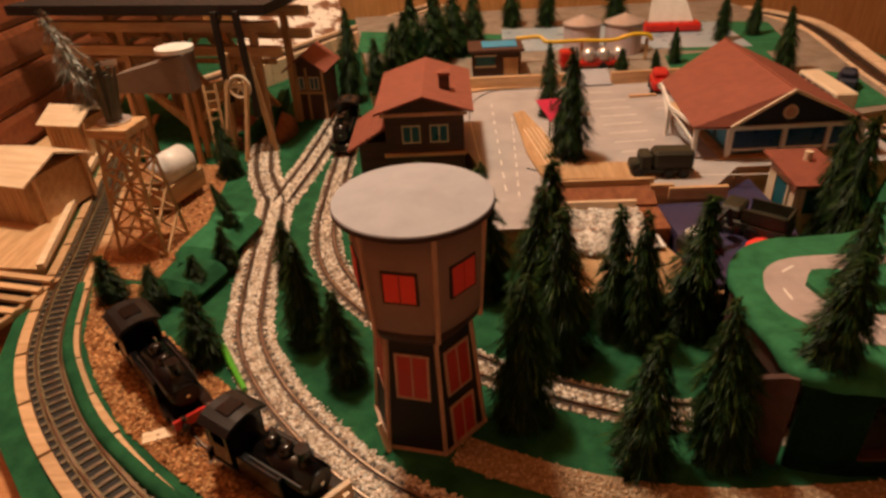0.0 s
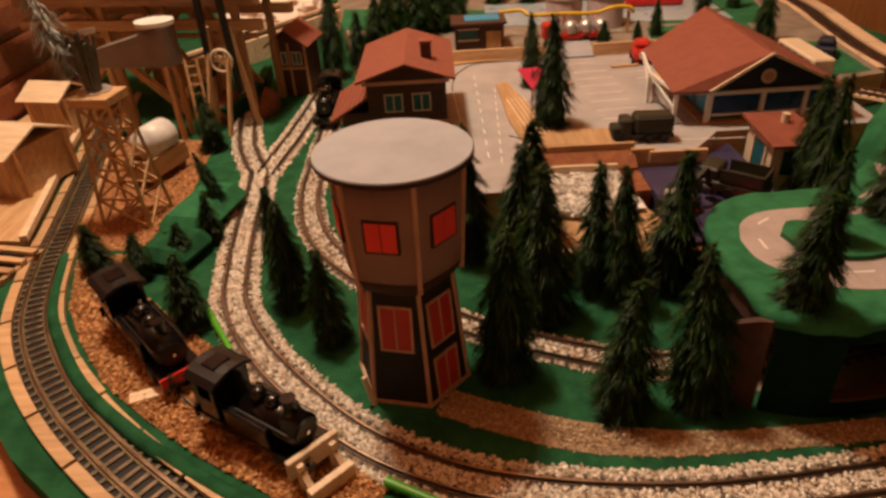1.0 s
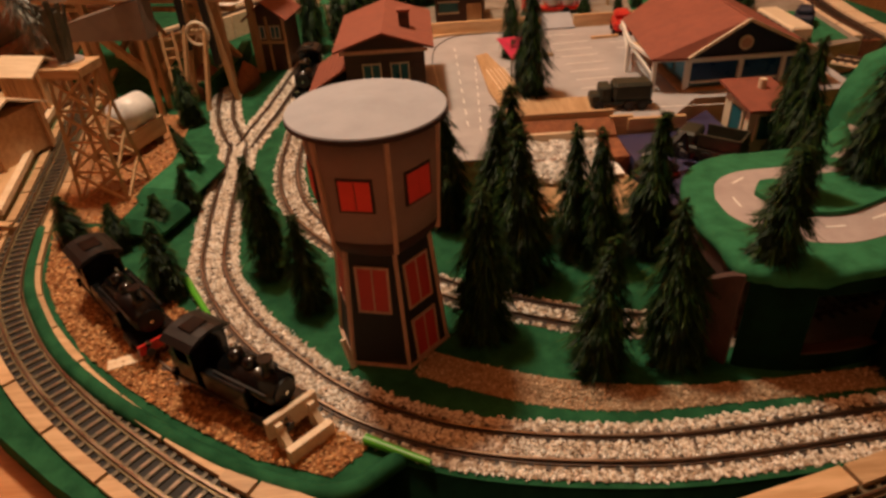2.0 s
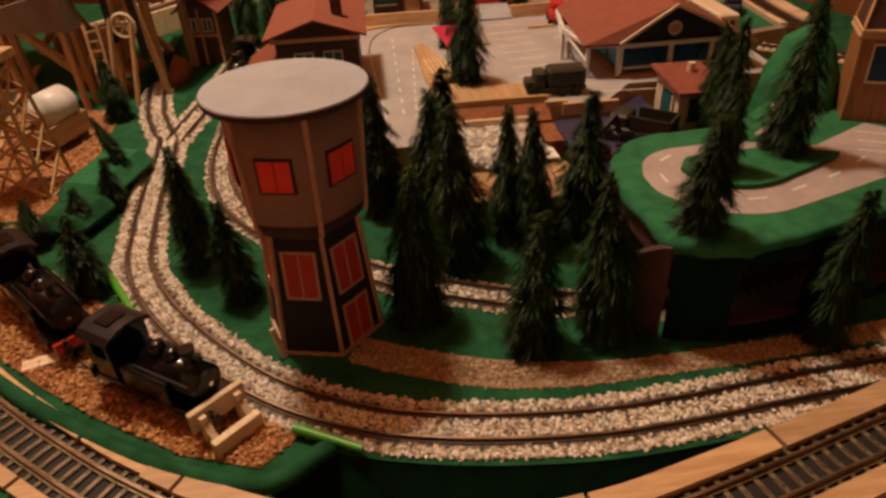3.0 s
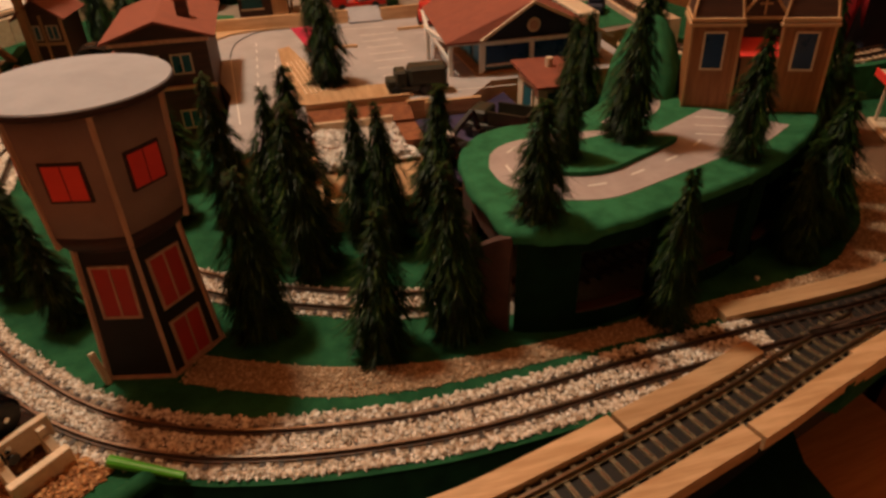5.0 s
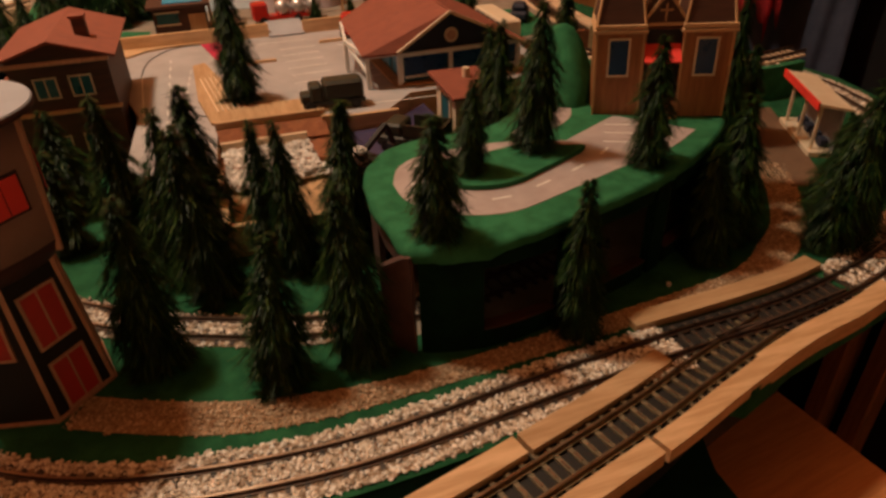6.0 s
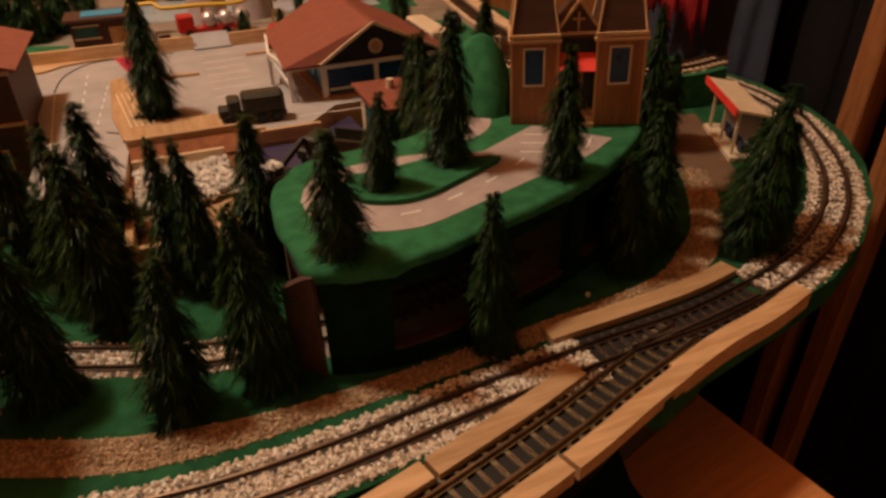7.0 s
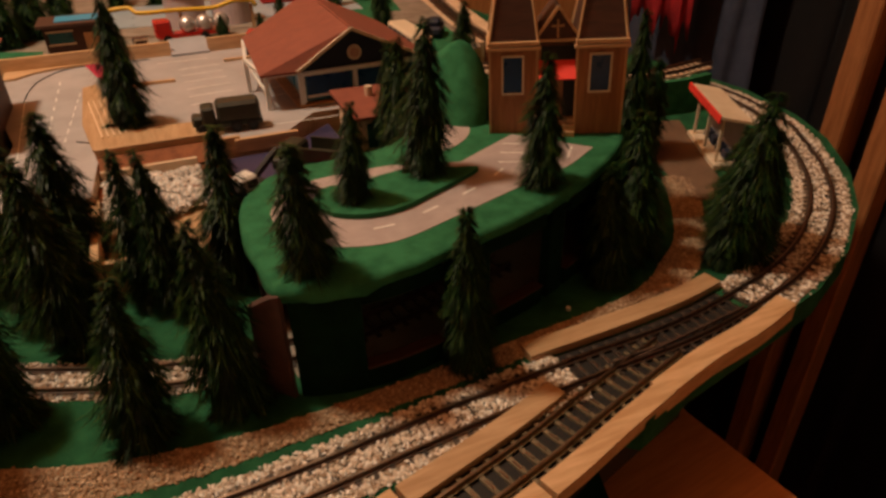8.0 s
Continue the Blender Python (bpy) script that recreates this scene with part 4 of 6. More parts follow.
# ---- fir trees ----
def blades(count, height, radius, seed, sprigs=150):
    """Long drooping needles on ragged twigs round a stem, flaring at the tips."""
    rnd = np.random.RandomState(seed)
    sz = 0.55 + (height - 0.6) * ((np.arange(sprigs) + rnd.rand(sprigs)) / sprigs) ** 1.05
    sa = np.arange(sprigs) * 2.39996 + rnd.rand(sprigs) * 0.9
    rel = sz / height
    reach = 0.88 * radius * np.clip((1.0 - rel) / 0.40, 0, 1) ** 0.8 * np.clip(0.80 + 0.75 * rel, 0, 1) * (0.66 + 0.5 * rnd.rand(sprigs)) + 0.05
    k = rnd.randint(0, sprigs, count)
    R, z0, rl = reach[k], sz[k], rel[k]
    u = rnd.rand(count) ** 0.6
    a = sa[k] + (rnd.rand(count) - 0.5) * (0.34 + 0.5 * (1 - u))
    sag = 0.6 * R * u * u
    r0 = R * u * 0.86
    root = np.c_[np.cos(a) * r0, np.sin(a) * r0, z0 - sag + (rnd.rand(count) - 0.5) * 0.3]
    ln = (0.6 + 0.75 * rnd.rand(count) + 0.55 * (rnd.rand(count) > 0.9)) * np.clip(0.3 + 1.4 * (1 - rl), 0.35, 1.0)
    b = a + (rnd.rand(count) - 0.5) * 0.95
    pitch = -0.7 - 0.55 * rnd.rand(count) + np.clip((rl - 0.9) / 0.1, 0, 1) * 1.0
    d = np.c_[np.cos(b) * np.cos(pitch), np.sin(b) * np.cos(pitch), np.sin(pitch)]
    mid = root + d * (ln * 0.5)[:, None] - np.c_[np.cos(b), np.sin(b), 0.3 * np.ones(count)] * (0.05 * ln)[:, None]
    tip = root + d * ln[:, None] + np.c_[np.cos(b), np.sin(b), 0.4 * np.ones(count)] * (0.10 * ln)[:, None]
    s3 = np.c_[-np.sin(b), np.cos(b), np.zeros(count)] * (0.022 + 0.026 * rnd.rand(count))[:, None]
    verts = np.concatenate([root - s3 * 0.6, root + s3 * 0.6, mid - s3, mid + s3, tip], 0)
    verts[:, 2] = np.maximum(verts[:, 2], 0.06)
    i = np.arange(count)
    quads = np.stack([i, i + count, i + 3 * count, i + 2 * count], 1).tolist()
    tris = np.stack([i + 2 * count, i + 3 * count, i + 4 * count], 1).tolist()
    return verts.tolist(), quads + tris


def fir_kind(seed, radius, count=5200, height=10.0):
    ob = thing("fir_tree", 0, 0, 0, 0, "dark green artificial fir with drooping plastic needles", "fir tree", "model firs")
    part("trunk", Cy(0, 0, -0.15, 0.22, height * 0.97, 7, 0.05), BARK, ob)
    # Added filler cone: makes the crown dense and paints in its inner shade.
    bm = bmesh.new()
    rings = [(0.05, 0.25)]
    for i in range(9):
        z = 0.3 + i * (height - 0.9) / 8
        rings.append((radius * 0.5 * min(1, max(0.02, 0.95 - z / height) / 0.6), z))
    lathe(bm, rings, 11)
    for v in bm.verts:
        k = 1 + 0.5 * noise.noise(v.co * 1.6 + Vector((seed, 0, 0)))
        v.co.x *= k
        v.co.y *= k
    part("crown_shade", bm, CROWNSHADE, ob, smooth=True)
    vs, fs = blades(count, height, radius, seed)
    cr = new("crown", raw_mesh("crown", vs, fs, NEEDLE))
    cr.parent = ob
    return ob


KINDS = [fir_kind(3, 1.9), fir_kind(7, 2.2), fir_kind(12, 1.7), fir_kind(19, 2.05), fir_kind(23, 1.8)]
PLANTED = []


def plant(rows, lean=()):
    for i, (x, y, z, h, w) in enumerate(rows):
        k = len(PLANTED)
        PLANTED.append((x, y))
        rx, ry = dict(lean).get(i, ((k * 37 % 7 - 3) * 0.9, (k * 53 % 9 - 4) * 0.8))
        m = pose(x * CM, y * CM, (z - 0.02) * CM, rx, ry, k * 67 % 360) @ Matrix.Diagonal((h / 10 * w, h / 10 * w, h / 10, 1))
        ob = KINDS[k % 5]
        if k < 5:
            ob.matrix_basis = m
        else:
            copy_thing(ob, m @ Matrix.Diagonal([1 / c for c in ob.scale] + [1]))


plant([(16.0, 43.2, -0.4, 12.2, 1.05), (12.2, 37.2, -0.4, 10.9, 1.0), (20.3, 46.0, -0.4, 10.8, 1.0), (22.0, 44.5, -0.4, 11.2, 0.85), (25.9, 46.1, -0.4, 11.6, 1.15),
       (19.0, 33.0, -0.4, 9.4, 1.15), (24.1, 33.6, -0.4, 11.2, 0.95), (10.7, 52.0, -0.4, 12.2, 1.0), (13.9, 46.9, -0.4, 12.4, 0.95), (15.8, 51.4, -0.4, 12.1, 1.2)],
      ((5, (-6, 1)), (6, (-5, 0))))
plant([(-22.5, 52.9, -0.4, 4.8, 1.6), (-18.1, 51.3, -0.4, 4.4, 1.5), (-15.0, 53.3, -0.4, 3.9, 1.8), (-11.5, 44.0, -0.4, 6.4, 1.3), (-13.4, 56.9, -0.4, 4.9, 1.3),
       (-13.6, 61.4, 2.0, 4.8, 1.0), (-19.4, 79.1, -0.4, 7.4, 1.2), (-7.1, 55.0, -0.4, 6.4, 1.2), (-3.8, 46.3, -0.4, 9.4, 1.0), (0.0, 41.5, -0.4, 7.9, 1.1)], ((5, (20, -28)),))
plant([(29.0, 33.7, 7.0, 7.6, 1.2), (33.3, 39.8, 7.35, 6.1, 1.1), (42.1, 55.0, -0.4, 13.2, 0.9), (39.0, 41.9, 7.35, 9.8, 1.05), (45.1, 37.1, 7.0, 8.4, 1.1), (47.3, 54.0, 6.95, 8.4, 1.1), (42.8, 58.2, -0.4, 12.2, 0.9),
       (36.9, 30.6, -0.4, 11.0, 0.85), (49.8, 34.9, -0.4, 8.6, 1.2), (53.2, 36.8, -0.4, 11.2, 1.15), (55.6, 39.6, -0.4, 9.0, 1.2), (60.3, 33.2, -0.4, 12.6, 1.05), (62.9, 34.4, -0.4, 8.8, 1.3), (58.6, 33.0, -0.4, 7.6, 1.2), (62.4, 37.0, -0.4, 8.4, 1.2), (66.7, 52.4, -0.3, 9.0, 1.2)],
      ((0, (2, 9)),))
plant([(-7.7, 105.4, -0.4, 14.2, 0.8), (-2.6, 97.4, 3.5, 7.7, 1.3), (-0.4, 99.8, 3.5, 9.1, 1.3), (2.4, 111.6, 3.5, 10.6, 1.4), (5.9, 111.0, 3.5, 11.2, 1.4), (9.0, 115.6, 3.5, 10.5, 1.4), (1.0, 105, 3.5, 9.5, 1.3), (12.5, 121, 3.5, 9.5, 1.3),
       (20.1, 134.5, 3.5, 8.6, 1.4), (26.4, 133.1, 3.5, 8.6, 1.4), (39, 131, 3.5, 8.5, 1.4), (53.4, 116.6, 3.5, 8.0, 1.1), (59.7, 119.3, 3.5, 7.3, 1.0), (55.5, 97.9, 3.5, 9.0, 1.1)])
plant([(20.3, 83.8, 3.7, 9.0, 0.9), (20.4, 70.4, 3.98, 11.5, 1.0), (38.8, 102.8, 3.5, 2.9, 1.6), (42.1, 104.7, 3.5, 5.4, 1.1), (33.3, 100.7, 3.5, 3.6, 1.7), (5.5, 53.3, -0.4, 7.9, 1.3), (5.6, 60.0, -0.4, 9.1, 1.2), (64.0, 51.5, -0.3, 14.0, 0.75)])

# ---- houses ----
def gable_house(name, x, y, z, rz, w, d, h, rise, over, wall_mat, roof_mat, label, windows=(), chimney=None):
    """A house with its ridge along y, front at -y."""
    hs = thing(name, x, y, z, rz, label, "house")
    part("wall", B(0, d / 2, 0, w, d, h), wall_mat, hs)
    bm = bmesh.new()
    pts = [(-w / 2, h), (w / 2, h), (0, h + rise * w / (w + 2 * over))]
    a = [bm.verts.new((p[0], 0.0, p[1])) for p in pts]
    b = [bm.verts.new((p[0], d, p[1])) for p in pts]
    bm.faces.new(a), bm.faces.new(b[::-1])
    for i in range(3):
        bm.faces.new((a[i], a[(i + 1) % 3], b[(i + 1) % 3], b[i]))
    part("gable_wall", bm, wall_mat, hs)
    k = w / 2 + over
    drop = rise * over / (w / 2 + over)
    for s in (-1, 1):
        bm = bmesh.new()
        slab(bm, [(0, -over * 1.3, h + rise), (0, d + over, h + rise), (s * k, d + over, h - drop + 0.25), (s * k, -over * 1.3, h - drop + 0.25)], 0.22)
        part("roof", bm, roof_mat, hs)
    for wx, wz, ww, wh, pane in windows:
        win = part("window", B(wx, -0.05, wz, ww, 0.12, wh), pane, hs)
        bm = bmesh.new()
        for sx in (-1, 0, 1):
            box(bm, wx + sx * ww / 2, -0.1, wz - 0.08, 0.14, 0.16, wh + 0.16)
        for sz in (0, 1):
            box(bm, wx, -0.1, wz - 0.08 + sz * wh, ww, 0.16, 0.14)
        part("frame", bm, CREAM, win, "cream window frame")
    if chimney:
        ch = part("chimney", B(chimney[0], chimney[1], h + rise - 1.4, 1.1, 1.1, 2.2), DARKWOOD, hs)
        part("cap", B(chimney[0], chimney[1], h + rise + 0.8, 1.35, 1.35, 0.25), ROOFRED, ch)
    return hs


house = gable_house("brown_house", 5.3, 69.4, -0.4, 0, 8.2, 12.5, 10.75, 1.6, 1.0, DARKWOOD, ROOFRED, "two-storey dark brown house with red-brown roof and cream window frames",
                    ((-1.4, 7.1, 1.8, 1.8, TEAL), (1.5, 7.1, 1.8, 1.8, TEAL), (-1.7, 1.6, 1.7, 1.8, TEAL), (1.2, 1.6, 1.7, 1.8, TEAL)), (2.2, 3.5))
part("floor_band", B(0, -0.15, 5.6, 8.7, 0.4, 0.3), WOOD, house)
part("eave_board", B(0, -1.05, 10.25, 8.9, 0.3, 0.35, bevel=0.04), STRIP, house, "brown strip under the gable")
lean = part("lean_to", B(-5.8, 7.0, 0, 3.2, 9.0, 6.2), DARKWOOD, house)
bm = bmesh.new()
slab(bm, [(-3.9, 1.8, 8.4), (-3.9, 12, 8.4), (-8.6, 12, 5.6), (-8.6, 1.8, 5.6)], 0.25)
part("lean_to_roof", bm, ROOFRED, lean, "sloping red-brown side roof")
for i in range(9):
    part("roof_batten", bar(bmesh.new(), (-8.6 + 0.55 * i, 1.75, 5.64 + 0.328 * i), (-8.6 + 0.55 * i, 12, 5.64 + 0.328 * i), 0.1), ROOFRED, lean)

# the shop by the parking place
shop = thing("shop_building", 43.2, 68.7, 3.7, 1, "blue-fronted shop with broad red-brown roof and white-posted side canopy", "shop")
part("base_plate", B(0.3, 8.6, 0, 15, 18, 0.14), WOOD, shop)
part("wall", B(0.4, 9.4, 0.3, 13.2, 18, 3.0), TEAL, shop)
bm = bmesh.new()
a = [bm.verts.new(p) for p in ((-6.4, 0.25, 3.4), (7.4, 0.25, 3.3), (-1.1, 0.25, 6.95))]
b = [bm.verts.new(p) for p in ((-5.6, 18.3, 3.1), (7.0, 18.3, 3.1), (0.2, 18.3, 5.9))]
bm.faces.new(a), bm.faces.new(b[::-1])
for i in range(3):
    bm.faces.new((a[i], a[(i + 1) % 3], b[(i + 1) % 3], b[i]))
gable = part("gable", bm, NAVY, shop, "dark navy gable")
cl = part("clock", Cy(-0.8, 0.15, 4.7, 0.75, 0.15, 24, rx=90), CREAM, gable, "round emblem with a brown ring")
part("clock_ring", Cy(-0.8, 0.05, 4.7, 0.5, 0.1, 24, rx=90), STRIP, cl)
for x in (-6.4, -0.9, 3.6, 7.0):
    part("post", B(x, 0.15, 0.3, 0.42, 0.42, 3.0), WHITE, shop, "white corner post")
part("lintel", B(0.3, 0.12, 3.0, 13.8, 0.4, 0.4), WHITE, shop)
for x, w in ((-3.65, 4.6), (1.35, 4.0), (5.3, 2.8)):
    f = part("window", B(x, 0.3, 0.95, w, 0.15, 2.0), BLUE, shop, "wide blue shop window")
    part("sill", B(x, 0.2, 0.7, w, 0.3, 0.25), WHITE, f)
for y in (2.5, 6.0, 9.5, 13):
    part("side_window", B(-6.25, y, 0.8, 0.15, 2.4, 2.2), CYAN, shop)
for s, x0, x1, z1 in ((-1, 0.2, -11.2, 2.6), (1, 0.2, 8.8, 2.7)):
    bm = bmesh.new()
    if s < 0:
        slab(bm, [(-1.2, -0.6, 7.3), (-0.2, 20.0, 7.3), (-9.6, 13.8, 4.2)], 0.25)
        slab(bm, [(-1.2, -0.6, 7.3), (-9.6, 13.8, 4.2), (-10.5, 0.0, 3.6), (-7.0, -0.8, 3.8)], 0.25)
    else:
        slab(bm, [(-1.2, -0.6, 7.3), (-0.2, 20.0, 7.3), (8.9, 20.0, 2.9), (8.3, -0.6, 2.9)], 0.25)
    part("roof", bm, ROOFRED, shop, "red-brown card roof")
part("ridge_board", bar(bmesh.new(), (-1.2, -0.6, 7.25), (-0.2, 20.0, 7.25), 0.24), ROOFRED, shop)
for p, q in (((-7.0, -0.9, 3.7), (-1.2, -0.75, 7.2)), ((8.3, -0.75, 2.8), (-1.2, -0.75, 7.2))):
    part("barge_board", bar(bmesh.new(), p, q, 0.22, 0.3), CREAM, shop)
for x, y in ((-9.9, 0.5), (-10.6, 7.2), (-6.6, 0.1)):
    part("canopy_post", B(x, y, 0.0, 0.4, 0.4, 3.5), WHITE, shop, "white canopy post")
part("canopy_rail", bar(bmesh.new(), (-9.9, 0.5, 3.3), (-10.6, 7.2, 3.4), 0.3), WHITE, shop)
part("canopy_rail", bar(bmesh.new(), (-10.6, 7.2, 3.4), (-9.6, 13.6, 3.9), 0.3), WHITE, shop)
for p, q in (((-10.6, 7.2, 3.3), (-9.9, 0.6, 1.6)), ((-10.6, 7.2, 2.0), (-9.7, 13.0, 3.7))):
    part("canopy_brace", bar(bmesh.new(), p, q, 0.22), WHITE, shop)
part("canopy_rail", bar(bmesh.new(), (-9.9, 0.5, 3.3), (-6.6, 0.0, 3.4), 0.3), WHITE, shop)

# little hut with the red roof
hut = thing("kiosk_hut", 41.2, 58.5, -0.2, 2, "small cream hut with teal window and red-brown roof", "hut")
part("wall", B(0, 2.9, 0, 4.0, 5.0, 5.4), CREAM, hut)
bm = bmesh.new()
slab(bm, [(-2.6, -0.6, 5.75), (2.6, -0.6, 5.6), (2.6, 6.2, 6.3), (-2.6, 6.2, 6.45)], 0.25)
part("roof", bm, ROOFRED, hut)
part("chimney", Cy(0.6, 4.0, 5.9, 0.38, 1.1, 10), CREAM, hut)
w = part("window", B(0.2, 0.36, 2.4, 2.6, 0.15, 2.3), TEAL, hut)
for x in (-1.2, 1.6):
    part("frame", B(x, 0.3, 2.2, 0.25, 0.25, 2.7), CREAM, w)
w = part("window", B(-2.04, 2.6, 2.2, 0.15, 2.2, 2.6), TEAL, hut)
for y in (1.4, 3.8):
    part("frame", B(-2.1, y, 2.0, 0.25, 0.25, 3.0), CREAM, w)

# gate keeper's house by the yard
gate_house = gable_house("signal_house", -12.6, 98.0, -0.4, -8, 5.0, 6.0, 7.6, 2.2, 0.8, DARKWOOD, ROOFRED, "small brown signal house with red roof among firs", ((-1.1, 4.6, 1.3, 1.7, TEAL), (1.1, 4.6, 1.3, 1.7, TEAL)))
part("front_frame", B(0, -0.12, 3.9, 5.2, 0.3, 0.35), WOOD, gate_house)
for x in (-2.4, 0, 2.4):
    part("corner_post", B(x, -0.1, 0, 0.3, 0.3, 7.6), WOODZ, gate_house)

# blue-roofed house behind the border
bh = thing("flat_roofed_house", 15.0, 102.6, 3.5, 0, "brown flat-roofed house with a light blue roof panel", "house")
part("wall", B(0, 2.6, 0, 7.0, 5.0, 3.6), DARKWOOD, bh)
part("roof", B(0, 2.5, 3.6, 8.2, 6.2, 0.35), DARKWOOD, bh)
part("roof_panel", B(0.6, 2.7, 3.95, 5.2, 3.6, 0.12), CYAN, bh, "bright light-blue roof panel")
f = part("window", B(-1.6, 0.05, 1.5, 2.8, 0.15, 1.4), TEAL, bh)
for z in (1.3, 2.9):
    part("frame", B(-1.6, 0.0, z, 3.2, 0.2, 0.2), CREAM, f)
part("door", B(2.2, 0.05, 0, 2.2, 0.15, 2.6), WOODZ, bh, "pale wooden door")

# ---- tanks, hose, tank lorry ----
for x, y in ((29.6, 113.5), (36.2, 113.0)):
    tk = thing("storage_tank", x, y, 3.5, 0, "round pale lilac storage tank with a silver conical roof", "tank", "tanks")
    part("shell", Cy(0, 0, 0, 2.9, 4.6, 28), LILAC, tk, smooth=False)
    bm = bmesh.new()
    lathe(bm, [(3.15, 4.6), (3.1, 4.8), (0.1, 6.0)], 28)
    part("roof", bm, SILVER, tk, "silver conical roof")
bm = bmesh.new()
tube(bm, [(p.x, p.y, p.z) for p in smooth_path([(18.5, 108.5, 7.4), (22, 108.2, 7.6), (23.2, 107.2, 7.0), (28, 107.0, 7.0), (33.0, 106.8, 6.9), (36, 106.8, 7.6), (38.5, 106.8, 7.4), (39.0, 106.8, 6.6)], 0.4)], 0.3, 8)
solo("yellow_hose", bm, YELLOW, "bright yellow hose strung past the tanks", "hose", smooth=True)
for x in (19, 28.5, 38.4):
    solo("hose_post", B(0, 0, 0, 0.4, 0.4, 3.4), WOODZ, "thin wooden post that carries the hose", "post", x, 107.2, 3.5)


def wheel(parent, x, y, z, r=0.55, t=0.4):
    w = part("wheel", Cy(x, y + t / 2, z, r, t, 16, rx=90), BLACKCARD, parent)
    part("hub", Cy(x, y + t / 2 + 0.03 * (1 if y > 0 else 1), z, r * 0.5, t + 0.06, 12, rx=90), LOCOGREY, w)


lorry = thing("tank_lorry", 29.6, 104.2, 3.5, 4, "red toy tank lorry with three silver tanks", "lorry")
part("chassis", B(0, 0, 0.6, 9.5, 2.0, 0.5), REDPLASTIC, lorry)
part("cab", B(-3.9, 0, 0.6, 2.2, 2.2, 2.4, bevel=0.25), REDPLASTIC, lorry)
for i in range(3):
    bm = bmesh.new()
    bmesh.ops.create_uvsphere(bm, u_segments=18, v_segments=10, radius=1.15)
    bmesh.ops.translate(bm, vec=(-0.6 + 2.3 * i, 0, 2.0), verts=bm.verts[:])
    part("tank", bm, SILVER, lorry, "dull silver tank", True)
for x in (-3.6, 1.4, 3.6):
    for y in (-0.95, 0.95):
        wheel(lorry, x, y, 0.55)
red_car = thing("red_car", 36.2, 91.8, 3.7, 80, "round red toy car with a pale badge on its nose", "car")
part("body", B(0, 0, 0.4, 4.4, 2.4, 1.5, bevel=0.4), REDPLASTIC, red_car)
part("cabin", B(0.2, 0, 1.8, 2.4, 2.1, 1.0, bevel=0.35), REDPLASTIC, red_car)
part("badge", Cy(-2.2, 0, 1.3, 0.5, 0.12, 16, ry=-90), WHITE, red_car)
for x in (-1.4, 1.4):
    for y in (-1.1, 1.1):
        wheel(red_car, x, y, 0.5)

truck = thing("army_truck", 28.9, 65.4, 3.7, -3, "dark olive toy truck with covered load bed", "truck")
part("chassis", B(0, 0, 0.5, 6.0, 1.7, 0.4), OLIVE, truck)
part("load_cover", B(0.95, 0, 0.9, 3.9, 2.2, 1.9, bevel=0.3), OLIVE, truck, "dark canvas cover")
part("cab", B(-1.7, 0, 0.9, 1.2, 2.0, 1.6, bevel=0.2), OLIVE, truck)
part("bonnet", B(-2.6, 0, 0.7, 1.2, 1.6, 1.0, bevel=0.2), OLIVE, truck)
for x in (-2.3, 0.6, 2.0):
    for y in (-0.85, 0.85):
        wheel(truck, x, y, 0.5, 0.5)

# ---- sand pit, pond and its clutter ----
bm = bmesh.new()
prism(bm, [(17.4, 56.8), (27.5, 56.4), (27.5, 62.2), (17.4, 62.4)], -0.40, 2.6)
solo("dirt_bank", bm, DIRT, "red-brown dirt bank below the parking place", "bank", kind="structure")
solo("retaining_board", B(0, 0, 0, 10.0, 0.4, 1.0, bevel=0.04), WOOD, "wooden retaining board along the dirt bank", "board", 22.5, 62.9, 3.6, -1)
bm = bmesh.new()
slab(bm, [(17.6, 60.75, 2.9), (27.4, 60.6, 2.9), (27.4, 62.6, 3.95), (17.6, 62.72, 3.95)], 0.3)
solo("dirt_slope", bm, DIRT, "red-brown earth slope between two wooden boards", "bank", kind="structure")
solo("retaining_board", B(0, 0, 0, 2.2, 0.45, 1.6), WOOD, "short stepped wooden retaining board", "board", 28.2, 62.3, 2.5, -1)
solo("retaining_board", B(0, 0, 0, 5.6, 0.45, 1.2), WOOD, "wooden retaining board beside the truck", "board", 31.6, 61.9, 2.7, -1)
solo("retaining_board", B(0, 0, 0, 7.6, 0.4, 1.6), PALEWOOD, "wooden board edging the white pebbles", "board", 21.5, 60.5, 1.9, -1)
solo("retaining_board", B(0, 0, 0, 0.5, 9.5, 3.4), WOODY, "upright wooden board beside the pebble tray", "board", 17.3, 51.5, -0.4, 0)
solo("retaining_board", B(0, 0, 0, 14.0, 0.45, 2.6), WOOD, "front wooden board of the pebble tray", "board", 24.6, 47.2, -0.4, -4)
TRAY = [(17.8, 47.6), (27.8, 47.2), (27.8, 52.0), (25.2, 60.2), (17.8, 60.2)]


def rnd_heap(x, y):
    return 0.75 + 0.25 * noise.noise(Vector((x * 0.5, y * 0.5, 3)))


bm = bmesh.new()
HEAP = [(17.8, 54.0), (22.0, 53.2), (25.6, 55.0), (25.2, 60.2), (17.8, 60.2)]
for i in range(3, 8):
    y0 = 51 + i * 1.1
    prism(bm, [(17.82, y0), (27.4 - max(0, y0 - 51.5) * 0.31, y0), (27.1 - max(0, y0 - 51.5) * 0.31, 60.15), (17.82, 60.15)], 1.46 + i * 0.13, 1.6 + i * 0.13)
solo("pebble_heap", bm, WHITE, "white fill under the heaped pebbles", "heap", kind="structure")
bm = bmesh.new()
prism(bm, TRAY, -0.40, 1.5)
